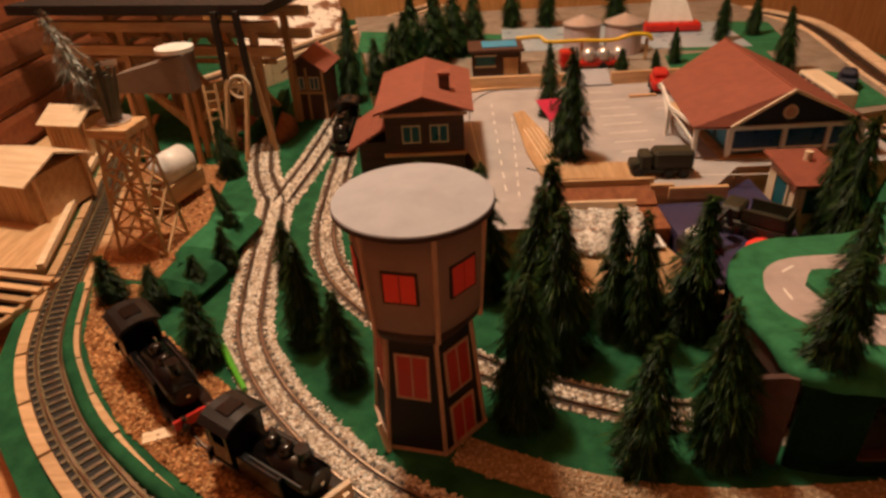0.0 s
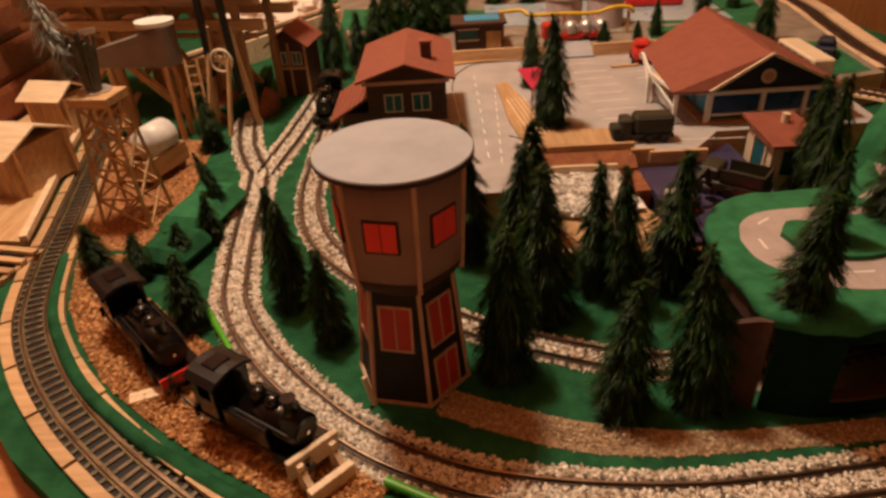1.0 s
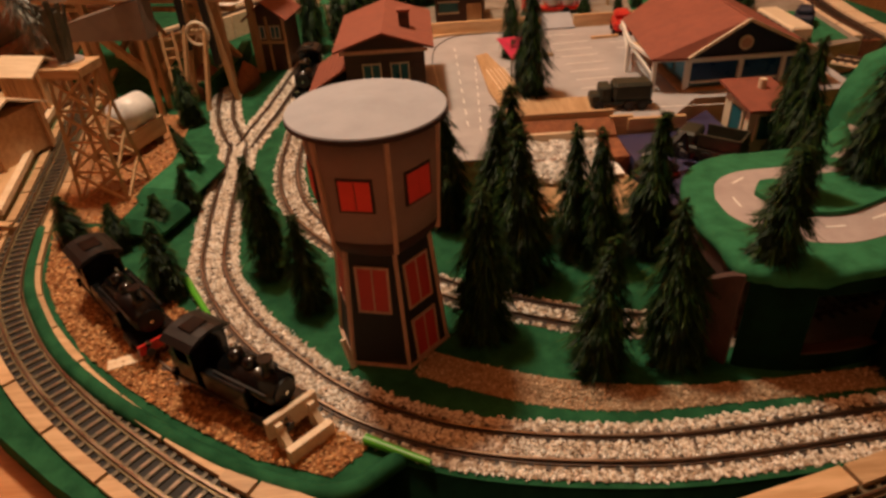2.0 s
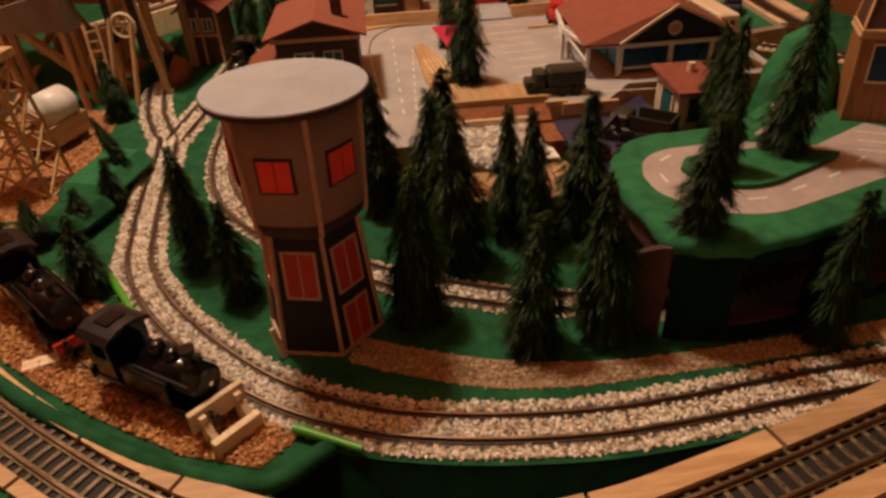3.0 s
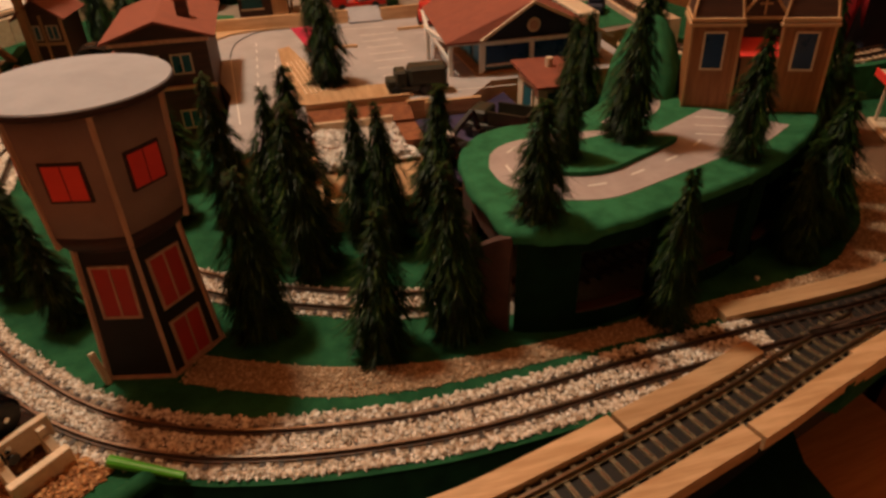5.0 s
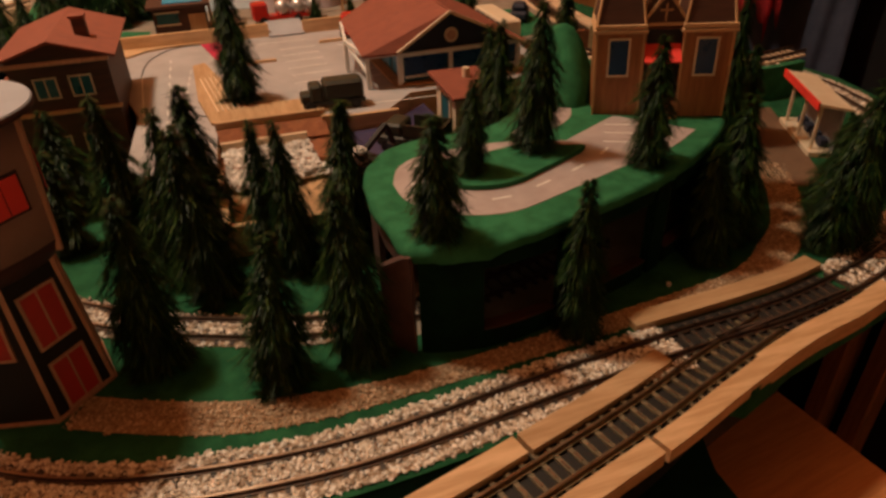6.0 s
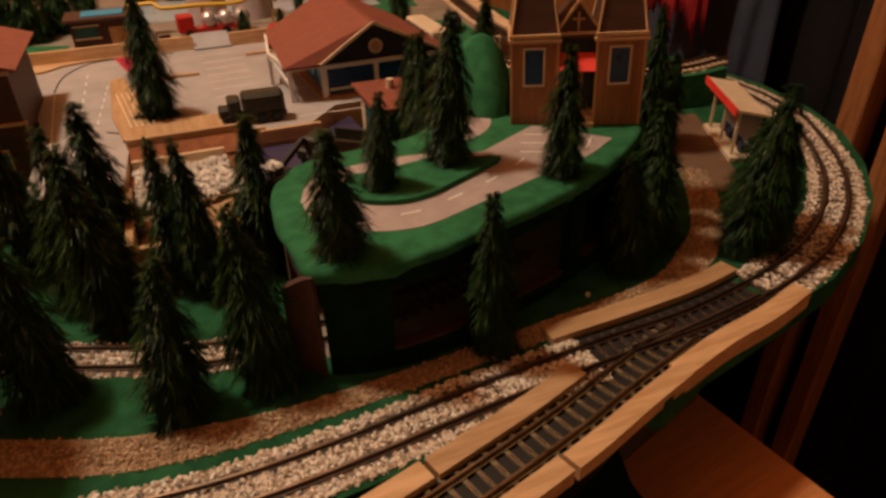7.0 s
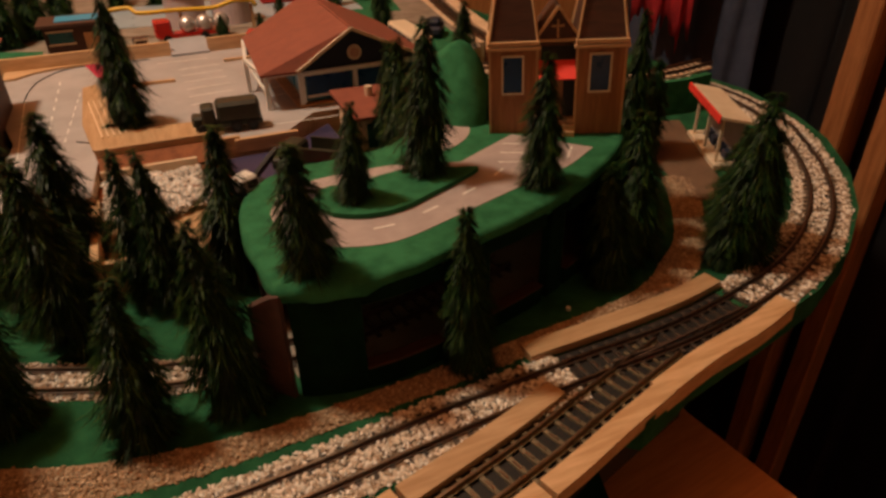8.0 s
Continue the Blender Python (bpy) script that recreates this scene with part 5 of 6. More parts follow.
solo("pebble_tray", bm, WOODY, "wooden tray holding white pebbles", "tray", kind="structure")
stones("white_pebbles", [(x, y, z + 1.3 * max(0, min(1, (y - 51) / 7)) * rnd_heap(x, y)) for x, y, z in scatter(HEAP, 1900, 21, 1.5, 0.45)], 0.24, WHITEGRIT, "loose white pebbles in a wooden tray", 0.8, "pebbles")
bm = bmesh.new()
prism(bm, [(28.0, 47.6), (33, 47.9), (37.2, 51), (38.5, 57), (38.3, 66.2), (33.0, 61.6), (27.6, 61.4), (28.0, 52.2)], -0.40, 2.4)
solo("pond", bm, POND, "dark purple-blue sheet as water", "pond", kind="structure")
jeep = thing("army_tractor", 34.2, 55.6, 2.4, -40, "olive toy half-track with an open load bed", "vehicle")
part("hull", B(0, 0, 0.4, 6.4, 2.8, 1.0, bevel=0.15), OLIVE, jeep)
bd = part("load_bed", box(box(box(B(1.2, 0, 1.4, 3.6, 2.8, 0.2), 1.2, 1.3, 1.4, 3.6, 0.2, 1.2), 1.2, -1.3, 1.4, 3.6, 0.2, 1.2), 2.95, 0, 1.4, 0.2, 2.8, 1.2), OLIVE, jeep)
part("cab", B(-1.7, 0, 1.4, 1.8, 2.6, 1.1, bevel=0.2), OLIVE, jeep)
for x in (-2.1, 0.4, 2.2):
    for y in (-1.4, 1.4):
        wheel(jeep, x, y, 0.55)
digger = thing("digger", 28.6, 52.6, 2.4, 30, "small white and black toy digger with a red base plate", "digger")
part("base_plate", B(0.2, -0.1, 0, 3.2, 2.2, 0.35, bevel=0.1), REDPLASTIC, digger, "red base plate")
part("track_base", B(0, 0, 0.35, 3.4, 2.4, 0.8, bevel=0.25), BLACKCARD, digger)
cb = part("cab", B(-0.5, 0, 0.8, 1.5, 1.5, 1.5, bevel=0.2), WHITE, digger)
for s in (-1, 1):
    part("window", B(-0.4, s * 0.76, 1.35, 0.9, 0.06, 0.6), BLACKCARD, cb)
part("window", B(0.26, 0, 1.35, 0.06, 1.0, 0.65), BLACKCARD, cb)
part("counterweight", B(-1.5, 0, 0.8, 0.7, 1.9, 0.9, bevel=0.15), BLACKCARD, digger)
part("boom", bar(bmesh.new(), (0.6, 0, 1.8), (3.0, 0, 3.2), 0.4), BLACKCARD, digger)
part("stick", bar(bmesh.new(), (3.0, 0, 3.2), (3.8, 0, 1.2), 0.35), BLACKCARD, digger)
part("bucket", B(3.9, 0, 0.6, 0.9, 1.2, 0.8, bevel=0.15), LOCOGREY, digger)
cap = bmesh.new()
lathe(cap, [(1.35, 0), (1.3, 0.35), (0.9, 0.75), (0.2, 0.95)], 20)
solo("red_float", cap, REDPAPER, "round red and white float by the pond", "float", 33.9, 52.4, 2.4, 0, True)
bm = bmesh.new()
prism(bm, [(0, -1.3), (1.6, 1.4), (-1.6, 1.4)], 0, 0.08)
bmesh.ops.rotate(bm, cent=(0, 0, 0), matrix=Matrix.Rotation(radians(55), 3, "X"), verts=bm.verts[:])
flag = thing("pink_flag", 19.2, 75.5, 3.98, 5, "bright pink paper triangle on a thin post", "flag")
part("post", Cy(0, 0.1, 0, 0.08, 4.4, 8), BARK, flag)
ob = part("pennant", bm, PINK, flag)
ob.location = (0, 0, 0.032)

# ---- far water with the boat, far track edging ----
bm = bmesh.new()
prism(bm, [(17, 116), (57, 112), (58, 130), (18, 132)], 3.5, 3.6)
solo("far_water", bm, WATER, "pale blue sheet of water at the back", "water", kind="structure")
boat = thing("toy_boat", 47.5, 124.6, 3.6, -4, "red toy boat with white sail-shaped deck", "boat")
part("hull", B(0, 0, 0, 10, 3, 1.6, bevel=0.4), REDPLASTIC, boat)
bm = bmesh.new()
slab(bm, [(-4, 0.2, 1.5), (3.8, 0.2, 1.5), (1.4, 2.0, 7.5), (-3.2, 2.0, 8.5)], 0.15)
part("sail", bm, WHITE, boat, "white slanting sail")
far_edge = thing("far_edging", label="pale wooden strips along the raised far track", category="wood strip")
FAR = smooth_path([(66.8, 84), (67.6, 94), (69.6, 106), (71.8, 118), (72.0, 130), (66, 142)])
plank_row(far_edge, FAR, -2.2, 2.0, 5.0, -0.4, 3.3, PALEWOOD)
plank_row(far_edge, FAR, 2.4, 1.2, 5.0, -0.4, 3.4, PALEWOOD)
make_track("far_track", [p + Vector((0, 0, 3.2)) for p in FAR], SLEEPER, "brown track on the raised far bank")
bm = bmesh.new()
ribbon(bm, FAR[::4], 0, 3.2, -0.4, 2.78)
solo("far_bank", bm, DIRT, "brown bank under the far track", "bank", kind="structure")
BACK = smooth_path([(-34, 104), (-23.4, 120), (-16.5, 131.5), (-3.4, 150), (6, 162)])
back_edge = thing("back_edging", label="long pale wooden strips along the back track", category="wood strip")
plank_row(back_edge, BACK, -2.0, 0.8, 14, -0.4, 3.3, PALEWOOD)
plank_row(back_edge, BACK, 2.0, 0.8, 14, -0.4, 3.3, PALEWOOD)
make_track("back_track", [p + Vector((0, 0, 3.1)) for p in BACK], SLEEPER, "brown track on the back bank")
bm = bmesh.new()
ribbon(bm, BACK[::4], 0, 3.2, -0.4, 2.66)
solo("back_bank", bm, WOOD, "wooden bank under the back track", "bank", kind="structure")

# ---- cloths hanging at the far right ----
def hanging(name, x0, y0, x1, y1, z0, z1, material, label, folds=5, amp=1.2, ragged=0.0):
    bm = bmesh.new()
    nx, nz = 40, 12
    grid = []
    for i in range(nx + 1):
        u = i / nx
        col = []
        low = z0 + ragged * noise.noise(Vector((u * 9, 3.3, 0))) * 6
        for j in range(nz + 1):
            z = low + (z1 - low) * j / nz
            o = amp * math.sin(u * folds * 6.283 + 0.3 * math.sin(z * 0.2))
            col.append(bm.verts.new((x0 + (x1 - x0) * u + o * 0.4, y0 + (y1 - y0) * u + o, z)))
        grid.append(col)
    for i in range(nx):
        for j in range(nz):
            bm.faces.new((grid[i][j], grid[i + 1][j], grid[i + 1][j + 1], grid[i][j + 1]))
    back = bmesh.ops.solidify(bm, geom=bm.faces[:], thickness=0.25)
    return solo(name, bm, material, label, "cloth", smooth=True)


# Added sheet whose near-black colour paints in the room's unlit side.
hanging("dark_backdrop", 101, 28, 106, 96, -70, 70, GLOOMSHEET, "near-black sheet added for the unlit right of the room", 7, 1.6)
hanging("blue_cloth", 100, 70, 95, 92, -30, 60, BLUECLOTH, "blue-grey cloth hanging behind the layout", 3, 1.0)
hanging("red_cloth", 93, 76, 90.5, 86, 3, 45, REDCLOTH, "ragged red cloth hanging behind the church", 3, 0.7, 1.2)
for x, y, r in ((100.3, 55.0, 0), (101.6, 49.5, 0)):
    solo("wooden_post", B(0, 0, 0, 3.6, 3.0, 150, ry=r, bevel=0.2), BROWNWOOD, "upright orange-brown wooden post in shade", "post", x, y, -75)

# ---- locomotives ----
def engine(x, y, rz, length, label, beam):
    e = thing("steam_locomotive", x, y, 0.0, rz, label, "locomotive")
    h = length / 2
    part("frame", B(0, 0, 0.55, length, 1.9, 0.5), LOCOGREY, e)
    part("footplate", B(0, 0, 1.05, length - 0.2, 2.9, 0.16), LOCO, e)
    bm = Cy(-h * 0.15, 0, 2.45, 1.05, h * 1.02, 28, ry=90, bevel=0.1)
    part("boiler", bm, LOCO, e, "glossy black boiler", True)
    sm = part("smokebox_door", Cy(h * 0.86, 0, 2.45, 0.86, 0.16, 24, ry=90, bevel=0.05), LOCOGREY, e)
    part("door_handle", Cy(h * 0.86 + 0.16, 0, 2.45, 0.14, 0.12, 10, ry=90), CHROME, sm)
    bm = bmesh.new()
    lathe(bm, [(0.42, 3.35), (0.34, 3.7), (0.34, 4.35), (0.46, 4.45), (0.46, 4.6)], 18, x=h * 0.66)
    part("chimney", bm, LOCO, e)
    for k, hh in ((0.34, 4.05), (0.08, 4.15)):
        bm = bmesh.new()
        lathe(bm, [(0.5, 3.2), (0.5, hh - 0.3), (0.36, hh - 0.08), (0.1, hh)], 18, x=h * k)
        part("dome", bm, LOCO, e, smooth=True)
    part("whistle", Cy(h * -0.08, 0.3, 3.3, 0.09, 0.7, 8), CHROME, e)
    for s in (-1, 1):
        part("side_tank", B(h * 0.06, s * 1.14, 1.2, h * 0.82, 0.6, 1.5, bevel=0.08), LOCO, e)
        part("cylinder", Cy(h * 0.52, s * 1.2, 0.75, 0.42, 1.4, 16, ry=90), LOCOGREY, e)
        part("coupling_rod", B(-0.1, s * 1.18, 0.5, h * 1.05, 0.12, 0.16), LOCOGREY, e)
        for k in (-0.42, 0.0, 0.36):
            w = part("wheel", Cy(h * k, s * 0.86 + 0.12, 0.72, 0.72, 0.24, 24, rx=90), BLACKCARD, e)
            part("hub", Cy(h * k, s * 0.86 + 0.15, 0.72, 0.2, 0.3, 12, rx=90), LOCOGREY, w)
        part("handrail", bar(bmesh.new(), (-h * 0.15, s * 1.09, 2.9), (h * 0.8, s * 1.09, 2.9), 0.07), LOCOGREY, e)
    for k in (0.52, 0.86):
        part("cab_end", B(-h * k, 0, 1.2, 0.14, 2.7, 2.9), LOCO, e)
    for s in (-1, 1):
        part("cab_side", B(-h * 0.69, s * 1.32, 1.2, h * 0.36, 0.12, 1.5), LOCO, e)
        for k in (0.53, 0.85):
            part("cab_pillar", B(-h * k, s * 1.32, 2.68, 0.3, 0.12, 1.44), LOCO, e)
    bm = bmesh.new()
    pts = [(1.62, 4.1), (1.2, 4.42), (0.6, 4.6), (0, 4.66), (-0.6, 4.6), (-1.2, 4.42), (-1.62, 4.1), (-1.5, 4.0), (0, 4.5), (1.5, 4.0)]
    profile(bm, pts, -h * 1.0, -h * 0.4)
    rf = part("cab_roof", bm, LOCOGREY, e, "dull black curved cab roof")
    part("roof_hatch", B(-h * 0.7, 0, 4.62, h * 0.26, 1.3, 0.12, bevel=0.03), LOCO, rf)
    part("coal_bunker", B(-h * 0.94, 0, 1.2, h * 0.14, 2.6, 2.0, bevel=0.05), LOCO, e)
    for s in (-1, 1):
        bb = part("buffer_beam", B(s * h, 0, 0.72, 0.2, 3.1, 0.75), REDPLASTIC if s > 0 and beam else LOCO, e, "red buffer beam" if s > 0 and beam else "")
        for q in (-0.95, 0.95):
            part("buffer", cyl(Cy(s * h, q, 1.0, 0.14, 0.5, 10, ry=90 * s), s * (h + 0.45), q, 1.0, 0.3, 0.08, 14, ry=90 * s), LOCOGREY, bb)
            part("lamp", Cy(s * h, q * 0.9, 1.45, 0.2, 0.2, 10, ry=90 * s), CHROME, e)
    return e


engine(-13.3, 41.0, -48, 11.4, "black model tank locomotive with red buffer beam on brown chips", True)
engine(-3.1, 32.1, -34.0, 8.8, "glossy black model tank locomotive before a wooden buffer stop", False)
yard_engine = engine(-6.05, 88.0, -90, 10.5, "black model tank locomotive standing in the yard beside the house", False)
stop = thing("buffer_stop", 0.4, 29.3, -0.4, -47, "pale wooden buffer stop at the end of the siding", "buffer stop")
part("beam", B(0, 0, 0.95, 0.4, 3.4, 1.35, bevel=0.04), PALEWOOD, stop)
for s in (-1.1, 1.1):
    part("post", B(0.35, s, 0, 0.4, 0.4, 2.0), PALEWOOD, stop)
    part("strut", bar(bmesh.new(), (0.5, s, 1.4), (1.6, s, 0.2), 0.4), PALEWOOD, stop)
part("ground_board", B(1.6, 0, 0, 0.5, 3.0, 1.1, bevel=0.04), PALEWOOD, stop)
solo("loose_board", B(0, 0, 0, 2.2, 1.0, 0.12), PALEWOOD, "thin scrap of pale wood on the chips", "wood scrap", -12.2, 36.4, -0.26, 20)
for x, y, l, rz in ((6.4, 27.1, 4.2, -28), (-8.9, 42.6, 5.8, -58)):
    g = bmesh.new()
    cyl(g, -l / 2, 0, 0.1, 0.32, l, 12, 0.2, ry=90)
    solo("green_marker", g, BRIGHTGREEN, "bright green plastic stick lying by the track", "stick", x, y, 0.0, rz)
solo("leaning_stick", bar(bmesh.new(), (0, 0, 0), (-0.5, 0.5, 2.0), 0.3), PALEWOOD, "short pale stick leaning by the tower", "stick", 3.4, 34.5, -0.4)
solo("white_bead", Cy(0, 0, 0, 0.16, 0.2, 10), WHITE, "tiny white bead on the dark felt", "bead", 45.2, 32.9, -0.4)

# ---- the wooden mine on the left ----
trestle = thing("wooden_trestle", -22.6, 62.5, -0.4, -8, "tall trestle of thin pale sticks carrying a small platform", "trestle")
H0 = 12.2
for sx in (-1, 1):
    for sy in (-1, 1):
        part("leg", bar(bmesh.new(), (sx * 2.5, sy * 2.2, 0), (sx * 1.5, sy * 1.3, H0), 0.32), WOODZ, trestle)
for lvl in range(4):
    z0, z1 = lvl * 3.0, lvl * 3.0 + 3.0
    f0, f1 = 1 - 0.4 * z0 / H0, 1 - 0.4 * z1 / H0
    for s in (-1, 1):
        part("brace", bar(bmesh.new(), (-2.5 * f0, s * 2.2 * f0, z0), (2.5 * f1, s * 2.2 * f1, z1), 0.22), WOODZ, trestle)
        part("brace", bar(bmesh.new(), (2.5 * f0, s * 2.25 * f0, z0), (-2.5 * f1, s * 2.25 * f1, z1), 0.22), WOODZ, trestle)
        part("brace", bar(bmesh.new(), (s * 2.5 * f0, -2.2 * f0, z0), (s * 2.5 * f1, 2.2 * f1, z1), 0.22), WOODZ, trestle)
        part("rung", bar(bmesh.new(), (-2.5 * f1, s * 2.2 * f1, z1), (2.5 * f1, s * 2.2 * f1, z1), 0.2), WOODZ, trestle)
part("platform", B(0, 0, H0, 3.9, 3.7, 0.8, bevel=0.06), WOOD, trestle, "pale wooden platform")
fan = thing("tinsel_bundle", -22.9, 62.9, H0 + 0.4, 12, "grey-green wrapped bundle with a tinsel tree on the trestle", "ornament")
for k in range(16):
    a = k * 0.3927
    r = 0.75 + 0.35 * ((k * 5) % 3) / 2
    part("strip", bar(bmesh.new(), (0.55 * math.cos(a), 0.55 * math.sin(a), 0.1), (r * 1.25 * math.cos(a + 0.2), r * math.sin(a + 0.2), 4.2 + ((k * 7) % 5) * 0.3), 0.42, 0.16), GREYGREEN, fan)
part("foot", Cy(0, 0, 0, 1.5, 0.2, 18), SILVER, fan)
vs, fs = blades(1500, 9.0, 2.1, 77)
tin = new("tinsel", raw_mesh("tinsel", vs, fs, TINSEL))
tin.parent = fan
tin.matrix_basis = pose(-0.014, 0.004, 0.014, -4, -13, 0)
part("tail", slab(bmesh.new(), [(0.2, 0.2, 5.0), (1.6, 0.4, 5.0), (1.6, 0.4, 5.5), (0.2, 0.2, 5.4)], 0.1), SILVER, fan)

DECK = [(-50.2, 61.2), (-36.5, 58.0), (-31.2, 57.2), (-34.0, 68), (-37.4, 80), (-41, 96), (-50.2, 98)]
bm = bmesh.new()
prism(bm, DECK, -0.4, 0.4)
solo("wooden_deck", bm, WOODY, "pale wooden loading deck beside the track", "deck", kind="structure")
bm = bmesh.new()
ribbon(bm, smooth_path([(-31.3, 57.2), (-34.2, 68), (-37.6, 80), (-41, 95)])[::6], 0, 0.7, 0.4, 1.0)
solo("deck_edge", bm, PALEWOOD, "pale wooden edge strip of the deck", "wood strip")
pallet = thing("slatted_pallet", -33.0, 53.2, -0.4, -14, "pale wooden pallet of spaced slats", "pallet")
for i in range(5):
    part("slat", B(0, -3.2 + 1.5 * i, 0.3 + 0.1 * i, 6.6, 0.7, 0.3), WOOD, pallet)
# Added black sheet that paints in the shade seen between the slats.
part("gap_shade", B(0, 0, 0.02, 5.6, 7.2, 0.1), BLACKCARD, pallet)
for s in (-3, 3):
    part("runner", B(s, 0, 0, 0.5, 7.4, 0.5), WOODY, pallet)


def shed(x, y, rz, w, d, h, rise, label):
    s = thing("wooden_shed", x, y, 0.4, rz, label, "shed", "sheds on the deck")
    part("wall", B(0, 0, 0, w, d, h), WOOD, s)
    for k in range(7):
        part("board", B(-w / 2 + (k + 0.5) * w / 7, -d / 2 - 0.04, 0, w / 7 - 0.12, 0.1, h), WOODZ, s)
    for q in (-1, 1):
        bm = bmesh.new()
        slab(bm, [(-w / 2 - 0.6, 0, h + rise), (w / 2 + 0.6, 0, h + rise), (w / 2 + 0.6, q * (d / 2 + 0.7), h - 0.2), (-w / 2 - 0.6, q * (d / 2 + 0.7), h - 0.2)], 0.22)
        part("roof", bm, PALEWOOD, s, "pale plywood roof")
    for q in (-1, 1):
        part("post", B(w / 2 + 0.4, q * d * 0.4, 0, 0.3, 0.3, h), WOODZ, s)
    return s


shed(-38.6, 71.4, -18, 7.6, 8.4, 5.0, 1.8, "pale plywood shed with a low gable roof on the deck")
shed(-41.0, 86.6, -14, 5.2, 5.0, 5.2, 1.5, "small pale wooden shed behind the first one")

wagon = thing("wooden_wagon", -23.6, 72.2, -0.4, 70, "open wooden wagon carrying a white wrapped roll", "wagon")
part("body", box(box(box(box(B(0, 0, 1.0, 6.4, 3.4, 0.3), 0, 1.6, 1.2, 6.4, 0.25, 1.9), 0, -1.6, 1.2, 6.4, 0.25, 1.9), 3.1, 0, 1.2, 0.25, 3.4, 1.9), -3.1, 0, 1.2, 0.25, 3.4, 1.9), WOOD, wagon)
for x in (-2, 2):
    for y in (-1.3, 1.3):
        part("wheel", Cy(x, y + 0.15, 0.75, 0.7, 0.3, 16, rx=90), DARKWOOD, wagon)
solo("white_roll", Cy(-2.4, 0, 0, 1.8, 4.6, 26, ry=90, bevel=0.45), GLASSY, "white wrapped roll lying in the wagon", "roll", -23.4, 72.8, 3.9, 70, True)

mine = thing("mine_headframe", -30, 92, -0.4, -13, "large pale timber headframe with a black roof", "headframe")
for x in (-14, -5, 4, 14):
    part("post", bar(bmesh.new(), (x, 0, 0), (x, 0, 15.6), 0.85), WOODZ, mine)
    part("post", bar(bmesh.new(), (x, 9, 0), (x, 9, 15.6), 0.85), WOODZ, mine)
for z in (12.6, 15.6):
    part("beam", bar(bmesh.new(), (-17.5, -0.2, z), (17.5, -0.2, z), 1.2), WOOD, mine)
    part("beam", bar(bmesh.new(), (-17.5, 9.2, z), (17.5, 9.2, z), 1.2), WOOD, mine)
part("roof", B(-1.0, 5.5, 17.4, 37, 16, 1.2), BLACKCARD, mine, "black roof slab")
for a, b in (((-14, -0.3, 0), (-5, -0.3, 9)), ((4, -0.3, 3), (14, -0.3, 12)), ((-5, -0.3, 9), (4, -0.3, 1))):
    part("brace", bar(bmesh.new(), a, b, 0.9), WOODZ, mine)
for a, b, w in (((-16, 1, 14.8), (-11, 1, 8.6), 0.7), ((-9, 1, 15.2), (-4, 1, 8.2), 0.7), ((0, 1.2, 15.2), (5, 1.2, 7.4), 0.7), ((9, 1, 15.2), (13.6, 1, 6.0), 0.7),
                ((-17, 3, 10.4), (15, 3, 10.4), 0.6), ((-12, 3.4, 0), (-12, 3.4, 12.6), 0.6), ((0, 3.4, 0), (0, 3.4, 12.6), 0.6), ((8.4, 3.4, 0), (8.4, 3.4, 15.4), 0.6),
                ((-9, 9, 2), (0, 9, 12), 0.7), ((2, 9, 12), (11, 9, 2), 0.7)):
    part("brace", bar(bmesh.new(), a, b, w), WOODZ, mine)
ladder = thing("wooden_ladder", -21.4, 83.0, -0.4, 14, "small pale ladder standing against the timber frame", "ladder")
for q in (-0.7, 0.7):
    part("rail", bar(bmesh.new(), (q, 0, 0), (q, 2.4, 9.6), 0.3), WOODZ, ladder)
for k in range(8):
    part("rung", bar(bmesh.new(), (-0.7, 0.3 + 0.27 * k, 1.1 + 1.08 * k), (0.7, 0.3 + 0.27 * k, 1.1 + 1.08 * k), 0.22), WOODZ, ladder)
for x, y, rx, ry, h in ((-20.6, 91.0, 2.0, 4.6, 3.4), (-15.2, 92.0, 1.3, 3.4, 3.0)):
    bm = bmesh.new()
    lathe(bm, [(1.0, 0), (0.86, 0.4), (0.55, 0.8), (0.12, 1.0)], 18)
    for v in bm.verts:
        k = 1 + 0.22 * noise.noise(v.co * 2.3 + Vector((x, y, 0)))
        v.co = Vector((v.co.x * rx * k, v.co.y * ry * k, v.co.z * h * k))
    solo("earth_mound", bm, DIRT, "uneven brown earth mound beside the yard track", "mound", x, y, -0.42, -8, True)
chute = thing("ore_chute", -27.2, 84.5, -0.4, -8, "grey-brown card chute housing with a white cap", "chute")
bm = bmesh.new()
profile(bm, [(-1.4, 9.4), (1.4, 9.4), (1.4, 14.0), (-1.4, 14.0)], -5.4, 4.2)
for v in bm.verts:
    if v.co.x < 0 and v.co.z > 12:
        v.co.z -= 2.4
part("housing", bm, CHUTECARD, chute)
part("cap", Cy(2.2, 0.6, 14.0, 2.3, 0.5, 26), WHITE, chute, "white round cap")
for x in (-5, 3.6):
    for y in (-1.1, 1.1):
        part("leg", bar(bmesh.new(), (x * 0.85, y, 0), (x * 0.85, y, 9.5), 0.6), WOODZ, chute)
winch = thing("winding_tower", -18.2, 86.5, -0.4, -6, "pale slanted timber frame with a spoked cable wheel", "winding tower")
for s in (-1.3, 1.3):
    part("leg", bar(bmesh.new(), (s * 2.2, 0, 0), (s, 0, 13), 0.6), WOODZ, winch)
    part("strut", bar(bmesh.new(), (s, 0, 12.6), (s - 1.2, -3.4, 0), 0.45), WOODZ, winch)
part("crossbar", bar(bmesh.new(), (-1.8, 0, 9.0), (1.8, 0, 9.0), 0.6), WOOD, winch)
part("dark_post", bar(bmesh.new(), (1.5, -0.6, 5), (1.2, -0.6, 18), 0.7), BLACKCARD, winch)
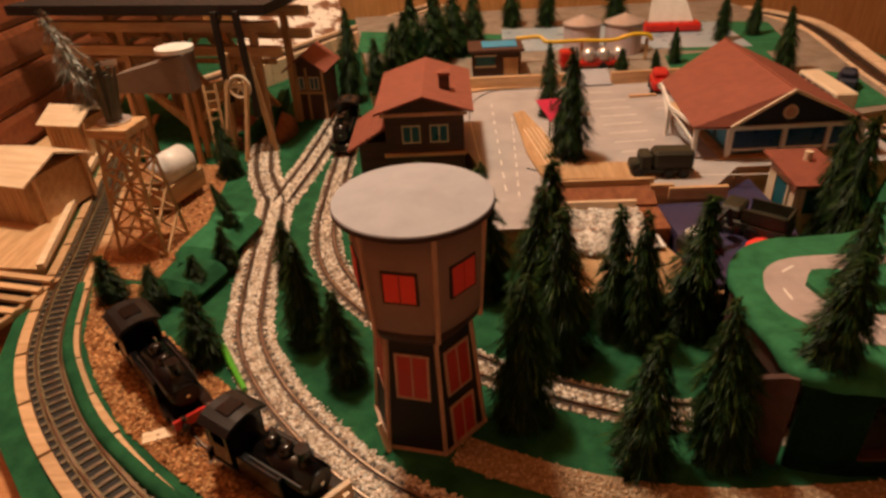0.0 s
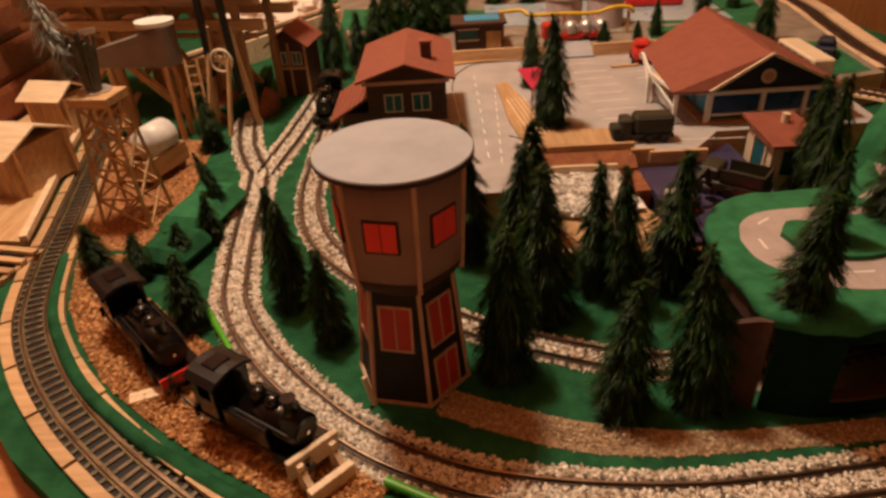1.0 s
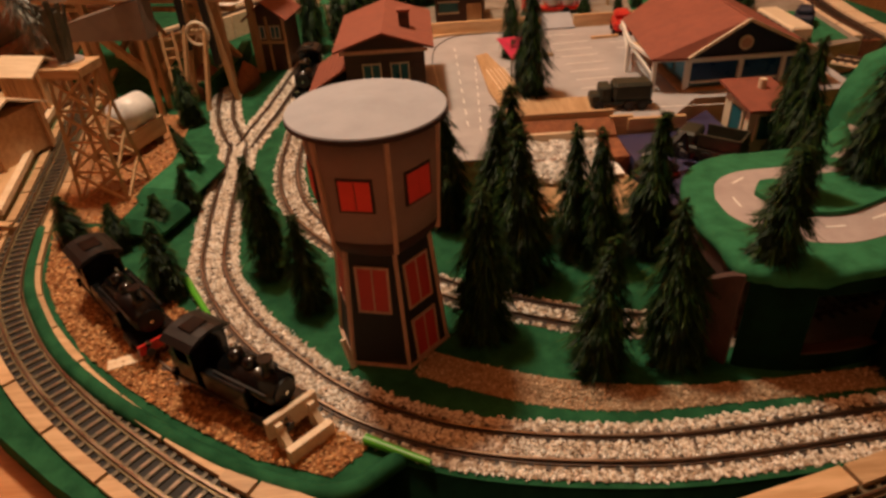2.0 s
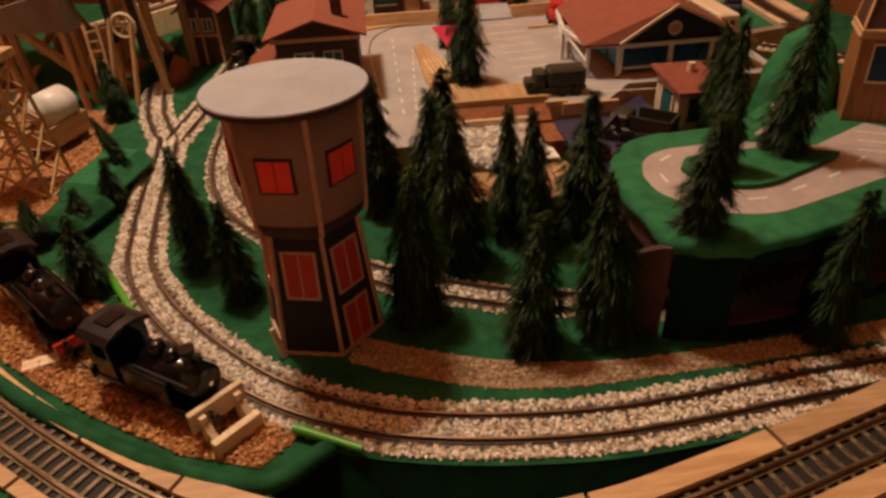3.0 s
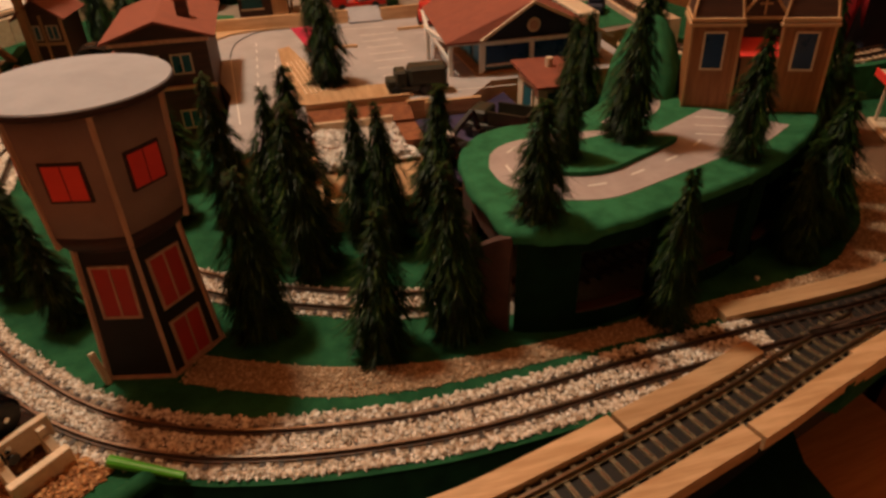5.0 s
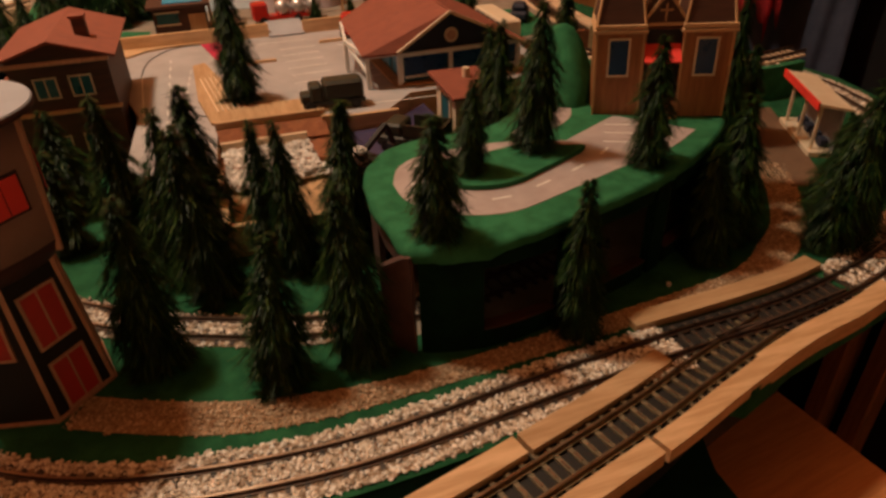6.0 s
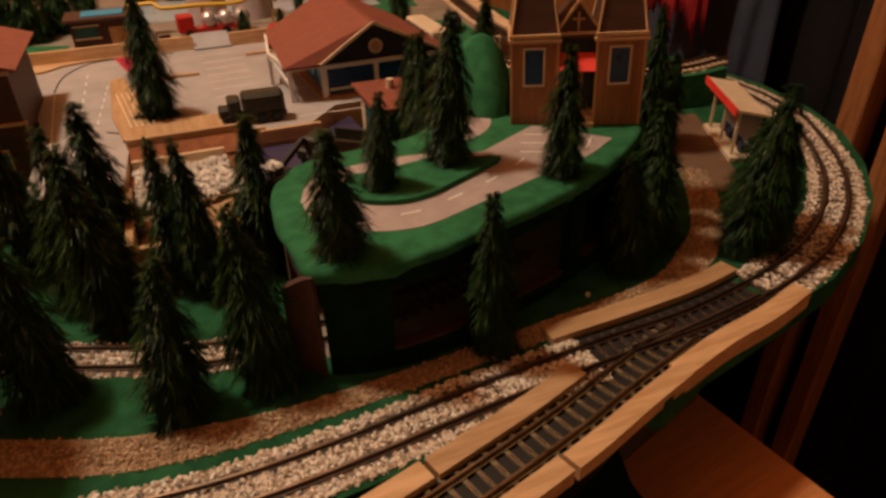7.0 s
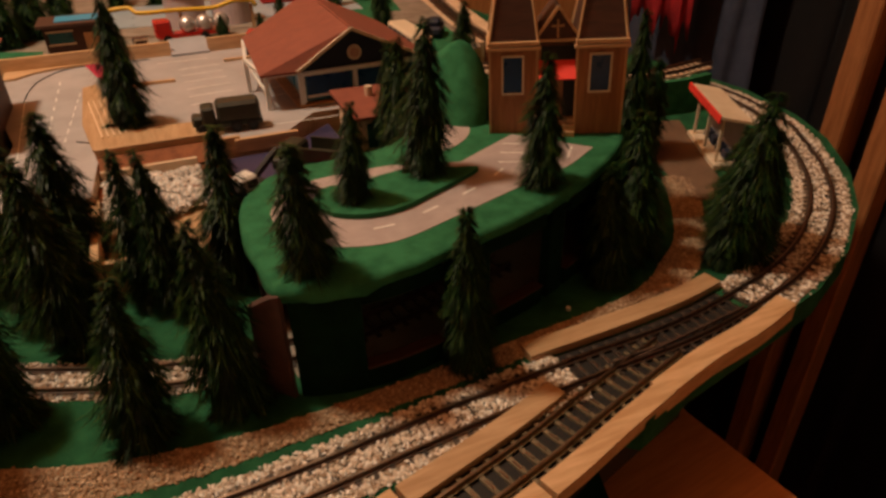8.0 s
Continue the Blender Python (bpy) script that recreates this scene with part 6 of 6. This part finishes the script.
part("dark_post", bar(bmesh.new(), (-1.7, -0.6, 7), (-1.5, -0.6, 18), 0.7), BLACKCARD, winch)
bm = bmesh.new()
tube(bm, [(1.35 * math.cos(k * 0.2618), -0.9, 9.0 + 1.35 * math.sin(k * 0.2618)) for k in range(25)], 0.22, 8)
wl = part("cable_wheel", bm, CREAM, winch, "pale spoked wheel")
for k in range(3):
    a = k * math.pi / 3
    part("spoke", bar(bmesh.new(), (1.3 * math.cos(a), -0.9, 9 + 1.3 * math.sin(a)), (-1.3 * math.cos(a), -0.9, 9 - 1.3 * math.sin(a)), 0.2), CREAM, wl)
bm = bmesh.new()
ribbon(bm, smooth_path([(-22.5, 88), (-20.5, 97), (-21, 108)])[::5], -2.6, 1.2, -0.4, 1.8)
solo("low_bank", bm, FELT, "dark green bank beside the yard track", "bank", kind="structure")
bm = B(0, 0, 0, 5.6, 9.5, 2.4, bevel=1.15)
solo("felt_block", bm, FELT2, "green felt-covered block between the tracks", "bank", -15.2, 61.0, -0.4, -14)
bm = B(0, 0, 0, 4.6, 5.5, 2.0, bevel=0.9)
solo("felt_block", bm, FELT, "dark green felt-covered block among bushes", "bank", -15.6, 54.2, -0.4, -20)
bm = bmesh.new()
prism(bm, [(-27.5, 57), (-20.0, 55.5), (-18.5, 66), (-20, 82), (-33, 84)], -0.41, -0.37)
solo("mine_yard", bm, CHIPBED, "brown earth yard under the trestle", "ground", kind="structure")
stones("yard_chips", scatter([(-27.5, 57), (-20.0, 55.5), (-18.5, 66), (-20, 82), (-33, 84)], 1500, 31, -0.36, 0.1), 0.17, CHIPS, "brown chips in the mine yard", 0.6, "wood chips")

# ---- far clutter ----
crate = thing("small_crate", 22.6, 100.6, 3.5, 8, "small dark crate with a pale frame behind the border board", "crate")
part("body", B(0, 0, 0, 1.8, 1.2, 1.7, bevel=0.05), DARKWOOD, crate)
for z in (0.1, 1.4):
    part("slat", B(0, -0.63, z, 1.8, 0.08, 0.25), CREAM, crate)
for x in (-0.8, 0.8):
    part("slat", B(x, -0.63, 0.36, 0.2, 0.08, 1.03), CREAM, crate)
bus = thing("cream_bus", 54.2, 84.0, 3.56, 88, "long cream toy bus parked behind the shop", "bus")
part("body", B(0, 0, 0.5, 10, 2.6, 2.4, bevel=0.2), CREAM, bus)
for k in range(5):
    part("window", B(-3.6 + 1.8 * k, 1.28, 1.6, 1.4, 0.12, 0.9), NAVY, bus)
for x in (-3.2, 3.2):
    for y in (-1.1, 1.1):
        wheel(bus, x, y, 0.5, 0.5)
car = thing("blue_car", 60.2, 90.0, 3.6, 60, "dark blue toy car near the far track", "car")
part("body", B(0, 0, 0.4, 4.6, 2.4, 1.1, bevel=0.25), NAVY, car)
part("cabin", B(-0.2, 0, 1.4, 2.4, 2.0, 1.0, bevel=0.35), NAVY, car)
for x in (-1.5, 1.5):
    for y in (-1.05, 1.05):
        wheel(car, x, y, 0.45, 0.45)
bm = bmesh.new()
slab(bm, [(-30, 124, 2.4), (-13, 140, 3.0), (-18, 165, 12), (-38, 150, 11)], 0.15)
solo("patterned_cloth", bm, PATTERN, "white cloth with brown ring pattern behind the back track", "cloth")
